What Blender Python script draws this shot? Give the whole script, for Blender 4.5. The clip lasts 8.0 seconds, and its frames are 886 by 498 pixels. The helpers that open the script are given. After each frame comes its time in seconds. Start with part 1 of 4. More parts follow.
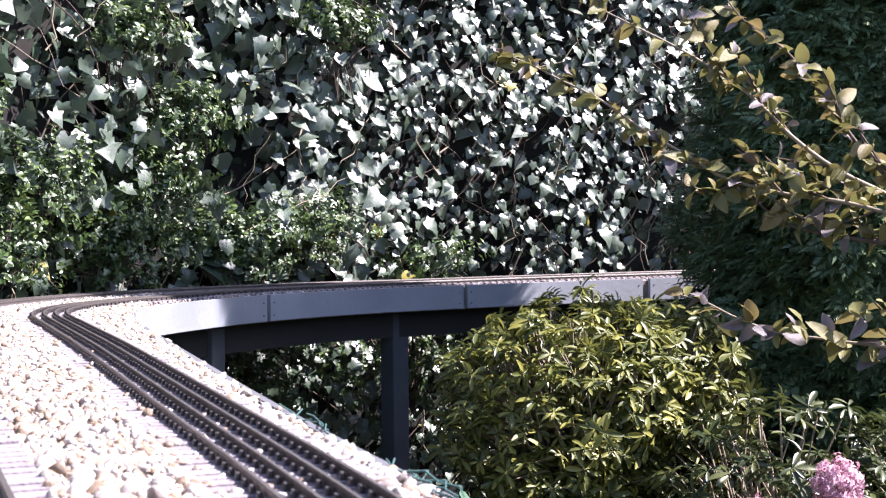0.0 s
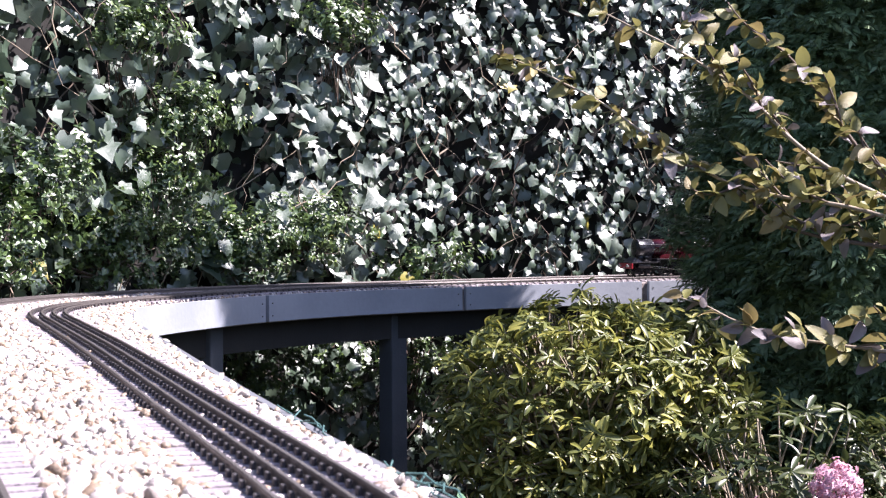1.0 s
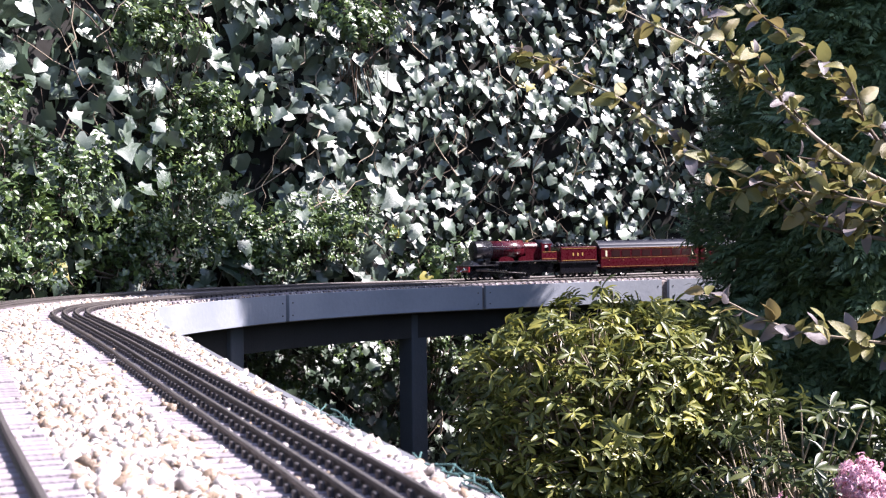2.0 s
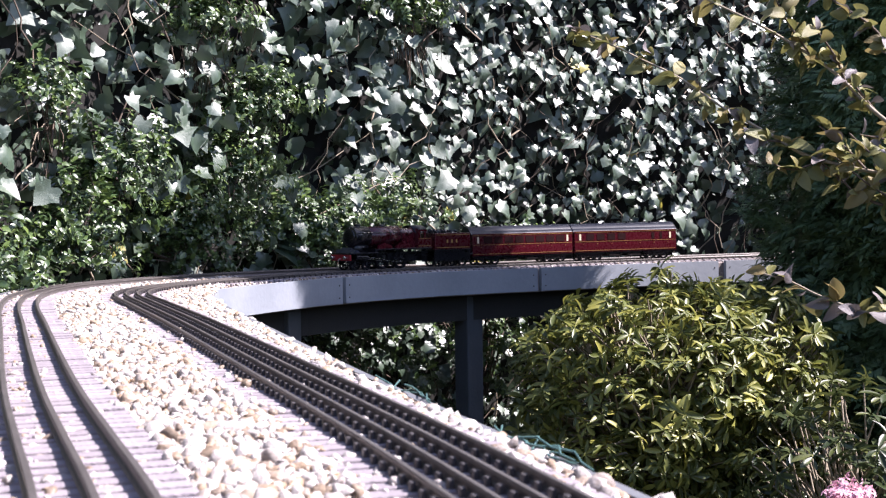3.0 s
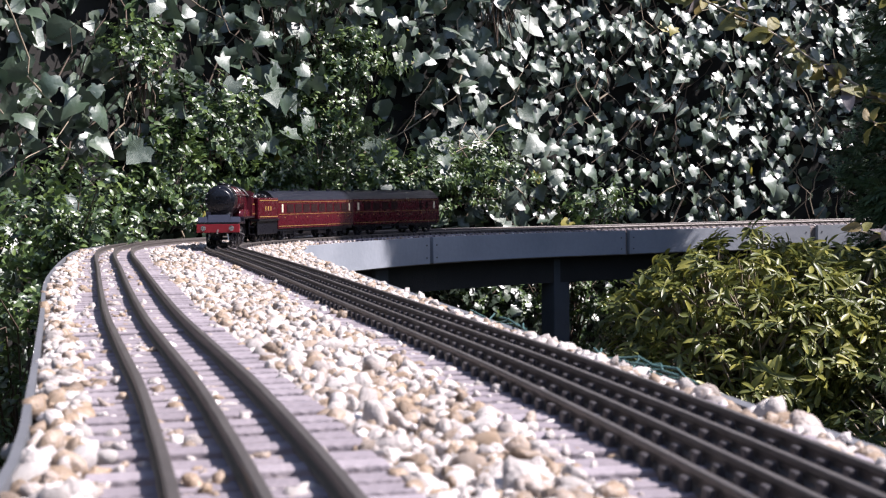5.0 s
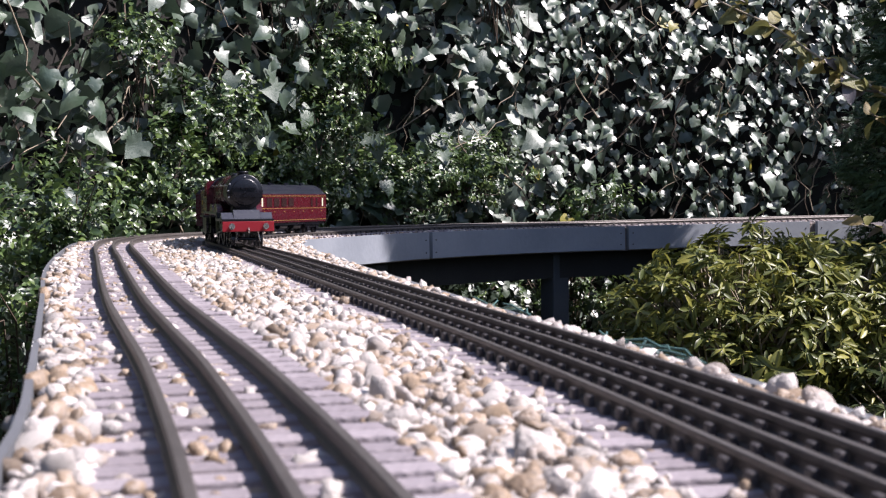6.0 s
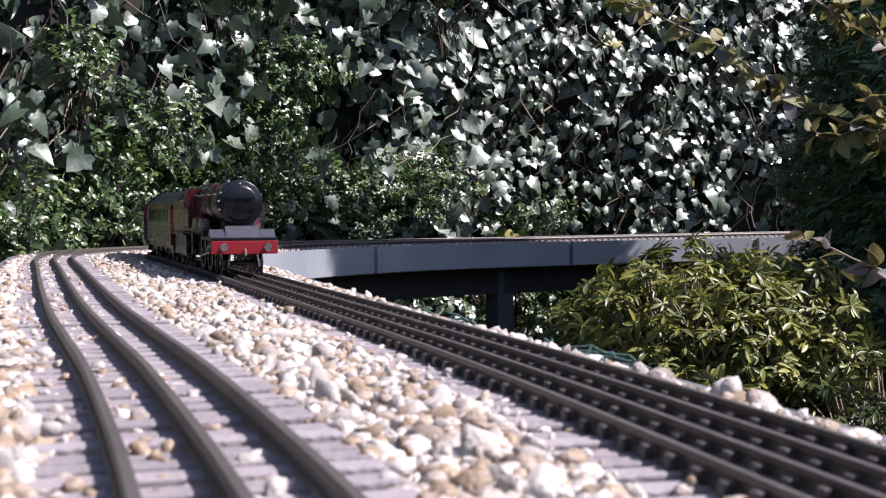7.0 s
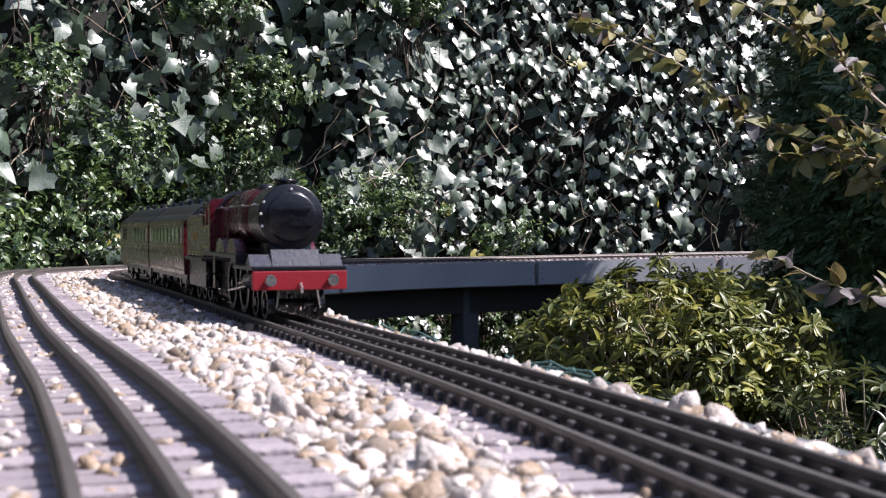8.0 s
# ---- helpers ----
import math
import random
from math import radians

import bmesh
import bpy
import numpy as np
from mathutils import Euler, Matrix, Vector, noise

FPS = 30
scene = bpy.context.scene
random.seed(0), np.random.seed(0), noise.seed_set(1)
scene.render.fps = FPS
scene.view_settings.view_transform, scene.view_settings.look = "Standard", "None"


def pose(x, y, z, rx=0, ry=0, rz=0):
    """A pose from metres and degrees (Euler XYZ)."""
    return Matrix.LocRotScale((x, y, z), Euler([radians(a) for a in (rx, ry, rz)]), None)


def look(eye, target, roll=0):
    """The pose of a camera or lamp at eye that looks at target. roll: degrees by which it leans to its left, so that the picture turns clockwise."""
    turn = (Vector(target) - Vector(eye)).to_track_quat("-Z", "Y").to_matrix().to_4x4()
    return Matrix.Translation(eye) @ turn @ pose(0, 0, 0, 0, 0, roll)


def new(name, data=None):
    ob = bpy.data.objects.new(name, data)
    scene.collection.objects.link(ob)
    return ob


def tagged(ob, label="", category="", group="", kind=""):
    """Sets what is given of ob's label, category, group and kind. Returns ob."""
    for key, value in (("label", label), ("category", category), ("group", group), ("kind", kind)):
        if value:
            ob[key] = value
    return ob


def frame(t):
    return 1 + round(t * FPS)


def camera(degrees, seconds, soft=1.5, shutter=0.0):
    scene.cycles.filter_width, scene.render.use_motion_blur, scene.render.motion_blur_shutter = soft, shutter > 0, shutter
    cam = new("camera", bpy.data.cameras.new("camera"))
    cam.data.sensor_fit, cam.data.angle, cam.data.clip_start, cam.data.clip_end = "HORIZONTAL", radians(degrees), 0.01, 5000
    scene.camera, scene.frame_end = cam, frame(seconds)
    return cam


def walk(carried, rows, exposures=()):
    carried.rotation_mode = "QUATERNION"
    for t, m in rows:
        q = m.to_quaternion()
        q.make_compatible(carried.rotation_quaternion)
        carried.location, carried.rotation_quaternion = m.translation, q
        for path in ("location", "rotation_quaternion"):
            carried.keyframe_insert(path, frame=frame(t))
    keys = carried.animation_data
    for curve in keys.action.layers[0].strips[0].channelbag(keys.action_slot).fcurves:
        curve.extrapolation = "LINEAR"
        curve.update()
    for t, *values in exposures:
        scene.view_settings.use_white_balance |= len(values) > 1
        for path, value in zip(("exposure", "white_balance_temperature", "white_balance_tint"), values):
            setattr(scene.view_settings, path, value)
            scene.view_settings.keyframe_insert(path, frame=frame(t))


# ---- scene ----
cam = camera(36, 8.0, soft=1.2)
walk(cam, [
    (0.0, look((0.0285, -0.0172, 0.1265), (0.9174, 2.8477, 0.0835), -0.54)),
    (0.5, look((0.0302, -0.0117, 0.1266), (0.9189, 2.8534, 0.0912), -0.32)),
    (1.0, look((0.0293, -0.0142, 0.1264), (0.9202, 2.8502, 0.0870), -0.22)),
    (1.2, look((0.0312, -0.0134, 0.1252), (0.9174, 2.8525, 0.0903), -0.49)),
    (2.3, look((0.0210, -0.0085, 0.1190), (0.8365, 2.8783, 0.0831), -0.50)),
    (2.5, look((0.0191, -0.0058, 0.1175), (0.7901, 2.8932, 0.0818), -0.56)),
    (3.0, look((0.0084, -0.0021, 0.1141), (0.7638, 2.9005, 0.0472), -0.83)),
    (3.5, look((0.0026, -0.0000, 0.1075), (0.7171, 2.9121, 0.0141), -0.70)),
    (4.0, look((-0.0013, 0.0010, 0.1016), (0.6413, 2.9302, 0.0195), -0.60)),
    (4.5, look((0.0000, -0.0000, 0.0935), (0.6014, 2.9374, -0.0059), -0.59)),
    (5.0, look((0.0002, 0.0023, 0.0858), (0.5768, 2.9439, -0.0337), -0.59)),
    (6.3, look((-0.0029, 0.0097, 0.0742), (0.5855, 2.9490, -0.0455), -0.46)),
    (6.5, look((-0.0031, 0.0090, 0.0728), (0.6260, 2.9401, -0.0381), -0.24)),
    (7.0, look((-0.0023, 0.0109, 0.0710), (0.6991, 2.9266, -0.0113), -0.33)),
    (7.5, look((-0.0016, 0.0121, 0.0698), (0.7570, 2.9143, 0.0271), -0.46)),
    (8.0, look((0.0014, 0.0122, 0.0685), (0.7739, 2.9108, 0.0316), -0.28)),
], exposures=[(0.0, 1.84, 6300, 26), (1.2, 1.84, 6300, 26), (2.5, 1.7, 6300, 24), (3.5, 1.48, 6300, 23), (4.5, 1.15, 6350, 20), (6.5, 0.9, 6400, 21), (8.0, 1.0, 6350, 20)])
cam.data.dof.use_dof, cam.data.dof.focus_distance, cam.data.dof.aperture_fstop = True, 2.6, 42.0

# ---- light ----
SUN_WAY = Vector((1.0, -0.33, 1.28)).normalized()
world = bpy.data.worlds.new("world")
scene.world = world
world.use_nodes = True
sky = world.node_tree.nodes.new("ShaderNodeTexSky")
sky.sky_type, sky.sun_disc = "NISHITA", False
sky.sun_elevation = math.asin(SUN_WAY.z)
sky.sun_rotation = math.atan2(SUN_WAY.x, SUN_WAY.y)
background = world.node_tree.nodes["Background"]
background.inputs["Strength"].default_value = 0.098
world.node_tree.links.new(sky.outputs[0], background.inputs["Color"])
sun = new("sun", bpy.data.lights.new("sun", "SUN"))
sun.data.energy, sun.data.angle, sun.data.color = 5.0, radians(0.5), (1.0, 0.965, 0.92)
sun.matrix_world = look(SUN_WAY * 20, (0, 0, 0))


# ---- materials ----
def paint(name, colours, rough=0.6, metal=0.0, scale=40.0, bump=0.15, fine=300.0, spec=0.5, vary=0.25, coat=0.0, through_light=0.0, per="island"):
    """Mottled procedural surface: two colours mixed by noise at two scales, a random shift per piece, fine relief."""
    m = bpy.data.materials.new(name)
    m.use_nodes = True
    nt = m.node_tree
    n, l = nt.nodes, nt.links
    b = n["Principled BSDF"]
    co = n.new("ShaderNodeTexCoord")
    big, small = n.new("ShaderNodeTexNoise"), n.new("ShaderNodeTexNoise")
    big.inputs["Scale"].default_value, small.inputs["Scale"].default_value = scale, fine
    big.inputs["Detail"].default_value = small.inputs["Detail"].default_value = 4.0
    l.new(co.outputs["Object"], big.inputs["Vector"])
    l.new(co.outputs["Object"], small.inputs["Vector"])
    if per == "island":
        rnd = n.new("ShaderNodeNewGeometry").outputs["Random Per Island"]
    else:
        rnd = n.new("ShaderNodeObjectInfo").outputs["Random"]
    ramp = n.new("ShaderNodeValToRGB")
    ramp.color_ramp.elements[0].color = (*colours[0], 1)
    ramp.color_ramp.elements[1].color = (*colours[-1], 1)
    for i, c in enumerate(colours[1:-1]):
        e = ramp.color_ramp.elements.new((i + 1) / (len(colours) - 1))
        e.color = (*c, 1)
    mix = n.new("ShaderNodeMath")
    mix.operation = "MULTIPLY_ADD"
    l.new(rnd, mix.inputs[0])
    mix.inputs[1].default_value = vary
    add = n.new("ShaderNodeMath")
    add.operation = "MULTIPLY_ADD"
    l.new(big.outputs["Fac"], add.inputs[0])
    add.inputs[1].default_value = 1.0 - vary
    l.new(mix.outputs[0], add.inputs[2])
    mix.inputs[2].default_value = 0.0
    add2 = n.new("ShaderNodeMath")
    add2.operation = "MULTIPLY_ADD"
    l.new(small.outputs["Fac"], add2.inputs[0])
    add2.inputs[1].default_value = 0.3
    l.new(add.outputs[0], add2.inputs[2])
    sub = n.new("ShaderNodeMath")
    sub.operation = "SUBTRACT"
    l.new(add2.outputs[0], sub.inputs[0])
    sub.inputs[1].default_value = 0.15
    l.new(sub.outputs[0], ramp.inputs["Fac"])
    l.new(ramp.outputs["Color"], b.inputs["Base Color"])
    b.inputs["Metallic"].default_value = metal
    b.inputs["Specular IOR Level"].default_value = spec
    b.inputs["Coat Weight"].default_value = coat
    b.inputs["Coat Roughness"].default_value = 0.3 if through_light else 0.18
    rr = n.new("ShaderNodeMapRange")
    rr.inputs["To Min"].default_value, rr.inputs["To Max"].default_value = max(rough - 0.12, 0.03), min(rough + 0.12, 1)
    l.new(small.outputs["Fac"], rr.inputs["Value"])
    l.new(rr.outputs[0], b.inputs["Roughness"])
    if bump:
        bp = n.new("ShaderNodeBump")
        bp.inputs["Strength"].default_value, bp.inputs["Distance"].default_value = bump, 0.002
        l.new(small.outputs["Fac"], bp.inputs["Height"])
        l.new(bp.outputs[0], b.inputs["Normal"])
    if through_light:
        t = n.new("ShaderNodeBsdfTranslucent")
        l.new(ramp.outputs["Color"], t.inputs["Color"])
        ms = n.new("ShaderNodeMixShader")
        ms.inputs["Fac"].default_value = through_light
        l.new(b.outputs[0], ms.inputs[1])
        l.new(t.outputs[0], ms.inputs[2])
        l.new(ms.outputs[0], n["Material Output"].inputs["Surface"])
    return m


M = {
    "soil": paint("soil", [(0.012, 0.012, 0.006), (0.035, 0.04, 0.018)], 0.95, scale=6, bump=0.8, fine=60),
    "gravel": paint("gravel", [(0.10, 0.085, 0.075), (0.30, 0.215, 0.14), (0.34, 0.305, 0.285), (0.46, 0.42, 0.385), (0.64, 0.60, 0.575)], 0.5, scale=110, bump=0.5, fine=600, vary=0.8),
    "stone": paint("stone", [(0.10, 0.085, 0.075), (0.30, 0.215, 0.14), (0.34, 0.305, 0.285), (0.46, 0.42, 0.385), (0.64, 0.60, 0.575)], 0.5, scale=110, bump=0.5, fine=600, vary=0.8, per="object"),
    "grit": paint("grit", [(0.14, 0.115, 0.105), (0.37, 0.32, 0.30)], 0.9, scale=50, bump=1.0, fine=260),
    "sleeper": paint("sleeper", [(0.17, 0.147, 0.16), (0.32, 0.283, 0.30)], 0.7, scale=60, bump=0.4, fine=420, vary=0.5, per="object"),
    "chair": paint("chair", [(0.03, 0.027, 0.028), (0.07, 0.06, 0.06)], 0.55, scale=100, bump=0.2),
    "rail": paint("rail", [(0.06, 0.052, 0.048), (0.15, 0.135, 0.125)], 0.5, 0.45, scale=40, bump=0.2, fine=600),
    "board": paint("board", [(0.07, 0.075, 0.085), (0.14, 0.145, 0.155)], 0.75, scale=12, bump=0.3, fine=200),
    "fascia": paint("fascia", [(0.17, 0.19, 0.22), (0.34, 0.36, 0.395)], 0.55, scale=9, bump=0.2, fine=120, vary=0.15, per="object"),
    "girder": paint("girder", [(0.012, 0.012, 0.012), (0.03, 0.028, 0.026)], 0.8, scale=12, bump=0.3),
    "post": paint("post", [(0.035, 0.042, 0.05), (0.08, 0.088, 0.10)], 0.75, scale=14, bump=0.4, fine=150),
    "wall_gap_shade": paint("wall_gap_shade", [(0.005, 0.005, 0.004), (0.016, 0.014, 0.011)], 0.9, scale=5, bump=0.5, fine=60),
    "ivy": paint("ivy", [(0.028, 0.055, 0.031), (0.058, 0.096, 0.058), (0.12, 0.158, 0.104)], 0.46, scale=30, bump=0.35, fine=140, spec=1.0, coat=0.6, vary=0.6, through_light=0.12),
    "ivy_old": paint("ivy_old", [(0.22, 0.20, 0.03), (0.38, 0.33, 0.06)], 0.45, scale=30, bump=0.2, fine=140, vary=0.4, through_light=0.3),
    "privet": paint("privet", [(0.025, 0.052, 0.019), (0.055, 0.10, 0.030), (0.15, 0.215, 0.042)], 0.40, scale=14, bump=0.1, vary=0.6, spec=0.8, coat=0.25, through_light=0.18),
    "pieris": paint("pieris", [(0.045, 0.068, 0.020), (0.145, 0.165, 0.042), (0.42, 0.385, 0.08)], 0.42, scale=9, bump=0.1, vary=0.6, spec=0.5, coat=0.08, through_light=0.32),
    # pieris leaves again, darker: the low shrub's shade is put into the colour
    "pieris_shade": paint("pieris_shade", [(0.020, 0.036, 0.014), (0.05, 0.07, 0.022), (0.15, 0.16, 0.045)], 0.4, scale=9, bump=0.1, vary=0.6, spec=0.5, coat=0.1, through_light=0.25),
    "yew": paint("yew", [(0.032, 0.065, 0.034), (0.09, 0.15, 0.065), (0.17, 0.235, 0.095)], 0.5, scale=8, bump=0.1, vary=0.5, through_light=0.1),
    "viburnum": paint("viburnum", [(0.11, 0.125, 0.04), (0.22, 0.21, 0.07), (0.29, 0.18, 0.09)], 0.45, scale=25, bump=0.3, fine=200, vary=0.5, through_light=0.3, per="object"),
    "viburnum_dark": paint("viburnum_dark", [(0.11, 0.10, 0.105), (0.24, 0.205, 0.20)], 0.45, scale=25, bump=0.3, fine=200, vary=0.4, through_light=0.15, per="object"),
    "bark": paint("bark", [(0.05, 0.035, 0.025), (0.15, 0.11, 0.08)], 0.85, scale=60, bump=0.6, fine=250),
    "bark_pale": paint("bark_pale", [(0.20, 0.16, 0.11), (0.36, 0.30, 0.22)], 0.75, scale=60, bump=0.5, fine=250),
    "pink": paint("pink", [(0.50, 0.24, 0.33), (0.78, 0.52, 0.58)], 0.6, scale=80, bump=0.1, vary=0.6, through_light=0.3),
    "mint": paint("mint", [(0.05, 0.12, 0.06), (0.15, 0.26, 0.16)], 0.45, scale=20, bump=0.2, fine=160, vary=0.4, through_light=0.25, per="object"),
    "net": paint("net", [(0.03, 0.08, 0.075), (0.07, 0.15, 0.14)], 0.6, scale=50, bump=0.3),
    "maroon": paint("maroon", [(0.042, 0.002, 0.006), (0.072, 0.004, 0.010)], 0.28, scale=20, bump=0.04, fine=200, coat=0.3),
    "black": paint("black", [(0.003, 0.003, 0.005), (0.007, 0.007, 0.011)], 0.3, scale=40, bump=0.08, fine=300),
    # black paint whose sky reflection is put into a blue-grey base
    "platform_sheen": paint("platform_sheen", [(0.016, 0.018, 0.032), (0.03, 0.034, 0.05)], 0.38, scale=60, bump=0.08, fine=400),
    # dark tone of the unseen hedges that hold back skylight
    "hedge": paint("hedge", [(0.010, 0.016, 0.009), (0.03, 0.042, 0.02)], 0.9, scale=4, bump=0.8, fine=40),
    "roof": paint("roof", [(0.006, 0.007, 0.013), (0.013, 0.015, 0.025)], 0.32, scale=30, bump=0.08, fine=300, spec=0.3),
    "beam_red": paint("beam_red", [(0.20, 0.008, 0.014), (0.29, 0.014, 0.022)], 0.4, scale=30, bump=0.05),
    "steel": paint("steel", [(0.45, 0.44, 0.42), (0.62, 0.60, 0.58)], 0.25, 0.9, scale=40, bump=0.05),
    "cream": paint("cream", [(0.62, 0.55, 0.36), (0.75, 0.68, 0.48)], 0.5, scale=40, bump=0.03),
    "gold": paint("gold", [(0.32, 0.20, 0.05), (0.42, 0.28, 0.08)], 0.45, scale=40, bump=0.03),
    "glass": paint("glass", [(0.016, 0.008, 0.009), (0.035, 0.016, 0.016)], 0.08, scale=40, bump=0.0, spec=0.5),
}


# ---- mesh helpers ----
def part(name, bm, material, parent=None, label="", smooth=False):
    """One mesh object from a bmesh or from (vertices, faces)."""
    me = bpy.data.meshes.new(name)
    if isinstance(bm, tuple):
        me.from_pydata([tuple(v) for v in bm[0]], [], [tuple(f) for f in bm[1]])
    else:
        bmesh.ops.recalc_face_normals(bm, faces=bm.faces)
        bm.to_mesh(me)
        bm.free()
    me.materials.append(M[material])
    if smooth:
        me.polygons.foreach_set("use_smooth", [True] * len(me.polygons))
    ob = new(name, me)
    ob.parent = parent
    return tagged(ob, label)


def joined(name, verts, tris, material, parent=None, label="", smooth=True):
    """A large triangle mesh straight from arrays."""
    me = bpy.data.meshes.new(name)
    nv, nf = len(verts), len(tris)
    me.vertices.add(nv)
    me.vertices.foreach_set("co", np.asarray(verts, np.float32).ravel())
    me.loops.add(nf * 3)
    me.loops.foreach_set("vertex_index", np.asarray(tris, np.int32).ravel())
    me.polygons.add(nf)
    me.polygons.foreach_set("loop_start", np.arange(0, nf * 3, 3, dtype=np.int32))
    me.polygons.foreach_set("loop_total", np.full(nf, 3, dtype=np.int32))
    me.polygons.foreach_set("use_smooth", np.full(nf, smooth, dtype=bool))
    me.update(calc_edges=True)
    me.validate()
    me.materials.append(M[material])
    ob = new(name, me)
    ob.parent = parent
    return tagged(ob, label)


def scatter(template, mats):
    """Copies of (verts, tris) at an array of 4x4 matrices, as arrays."""
    v, f = np.asarray(template[0], float), np.asarray(template[1], int)
    mats = np.asarray(mats, float).reshape(-1, 4, 4)
    out = np.einsum("nij,vj->nvi", mats[:, :3, :3], v) + mats[:, None, :3, 3]
    faces = f[None] + (np.arange(len(mats)) * len(v))[:, None, None]
    return out.reshape(-1, 3), faces.reshape(-1, 3)


def merge(pieces):
    vs, fs, k = [np.zeros((0, 3))], [np.zeros((0, 3), int)], 0
    for v, f in pieces:
        if len(v):
            vs.append(v)
            fs.append(f + k)
            k += len(v)
    return np.concatenate(vs), np.concatenate(fs)


def basis(y_axis, normal, place, size):
    """A 4x4 whose y runs along y_axis and z along normal."""
    z = np.asarray(normal, float)
    z = z / np.linalg.norm(z)
    y = np.asarray(y_axis, float) - z * np.dot(y_axis, z)
    y = y / (np.linalg.norm(y) + 1e-9)
    x = np.cross(y, z)
    m = np.eye(4)
    m[:3, 0], m[:3, 1], m[:3, 2], m[:3, 3] = x * size, y * size, z * size, place
    return m


def box(bm, x0, x1, y0, y1, z0, z1, bevel=0.0):
    r = bmesh.ops.create_cube(bm, size=1.0, matrix=Matrix.Translation(((x0 + x1) / 2, (y0 + y1) / 2, (z0 + z1) / 2)) @ Matrix.Diagonal((x1 - x0, y1 - y0, z1 - z0, 1)))
    if bevel:
        es = list({e for v in r["verts"] for e in v.link_edges})
        bmesh.ops.bevel(bm, geom=es, offset=bevel, segments=2, affect="EDGES", profile=0.5)
    return bm


def rod(bm, a, b, r0, r1=None, seg=12):
    a, b = Vector(a), Vector(b)
    m = Matrix.Translation((a + b) / 2) @ (b - a).to_track_quat("Z", "Y").to_matrix().to_4x4()
    bmesh.ops.create_cone(bm, cap_ends=True, segments=seg, radius1=r0, radius2=r0 if r1 is None else r1, depth=(b - a).length, matrix=m)
    return bm


def lathe(bm, profile, axis="Y", seg=24, centre=(0, 0, 0)):
    """Turned shape: profile of (distance along the axis, radius)."""
    rings = []
    for d, r in profile:
        ring = []
        for k in range(seg):
            a = 2 * math.pi * k / seg
            c, s = math.cos(a) * r, math.sin(a) * r
            p = (c, d, s) if axis == "Y" else ((d, c, s) if axis == "X" else (c, s, d))
            ring.append(bm.verts.new(Vector(p) + Vector(centre)))
        rings.append(ring)
    for a, b in zip(rings, rings[1:]):
        for k in range(seg):
            bm.faces.new((a[k], a[(k + 1) % seg], b[(k + 1) % seg], b[k]))
    bm.faces.new(rings[0])
    bm.faces.new(rings[-1])
    return bm


def tube(points, r0, r1, seg=6):
    """A tapered, bent stem as (verts, faces)."""
    pts = np.asarray(points, float)
    n = len(pts)
    tan = np.gradient(pts, axis=0)
    vs, fs = [], []
    for i in range(n):
        t = tan[i] / (np.linalg.norm(tan[i]) + 1e-9)
        u = np.cross(t, (0.3, 0.2, 0.93))
        u /= np.linalg.norm(u) + 1e-9
        w = np.cross(t, u)
        r = r0 + (r1 - r0) * i / (n - 1)
        for k in range(seg):
            a = 2 * math.pi * k / seg
            vs.append(pts[i] + r * (math.cos(a) * u + math.sin(a) * w))
    for i in range(n - 1):
        for k in range(seg):
            a, b = i * seg + k, i * seg + (k + 1) % seg
            fs += [(a, b, b + seg), (a, b + seg, a + seg)]
    return np.array(vs), np.array(fs)


def curve_points(ctrl, step=0.01):
    """A smooth line through control points, evenly stepped."""
    p = np.asarray(ctrl, float)
    out = []
    for i in range(len(p) - 1):
        p0, p1, p2, p3 = p[max(i - 1, 0)], p[i], p[i + 1], p[min(i + 2, len(p) - 1)]
        le = np.linalg.norm(p2 - p1)
        m1 = (p2 - p0) / (le + np.linalg.norm(p1 - p0) + 1e-9) * le
        m2 = (p3 - p1) / (le + np.linalg.norm(p3 - p2) + 1e-9) * le
        for k in range(40):
            u = k / 40
            out.append((2 * u**3 - 3 * u * u + 1) * p1 + (u**3 - 2 * u * u + u) * m1 + (-2 * u**3 + 3 * u * u) * p2 + (u**3 - u * u) * m2)
    out.append(p[-1])
    out = np.array(out)
    s = np.r_[0, np.cumsum(np.linalg.norm(np.diff(out, axis=0), axis=1))]
    t = np.arange(0, s[-1], step)
    return np.stack([np.interp(t, s, out[:, k]) for k in range(out.shape[1])], 1)


def normals_2d(p):
    t = np.gradient(p[:, :2], axis=0)
    t /= np.linalg.norm(t, axis=1)[:, None] + 1e-9
    return t, np.stack([t[:, 1], -t[:, 0]], 1)


# ---- plan: the two tracks, the deck's edges, the bridge ----
RIGHT_LINE = [(0.09, -1.0), (0.12, -0.5), (0.150, 0), (0.154, 0.3), (0.154, 0.45), (0.150, 0.6), (0.142, 0.75), (0.130, 0.95), (0.115, 1.2), (0.099, 1.45),
              (0.075, 1.75), (0.060, 1.97), (0.068, 2.12), (0.104, 2.26), (0.165, 2.385), (0.255, 2.51), (0.39, 2.65), (0.57, 2.785), (0.78, 2.88), (1.0, 2.94), (1.4, 2.98), (1.9, 3.0), (2.6, 3.0), (3.7, 2.98)]
LEFT_LINE = [(-0.03, -1.0), (0.01, -0.5), (0.027, 0), (0.022, 0.27), (0.009, 0.5), (-0.004, 0.65), (-0.017, 0.8), (-0.031, 1.0), (-0.053, 1.36), (-0.075, 1.75),
             (-0.072, 2.05), (-0.03, 2.33), (0.06, 2.545), (0.19, 2.70), (0.36, 2.83), (0.55, 2.93), (0.76, 3.0), (1.0, 3.05), (1.4, 3.09), (1.9, 3.11), (2.6, 3.11), (3.7, 3.09)]
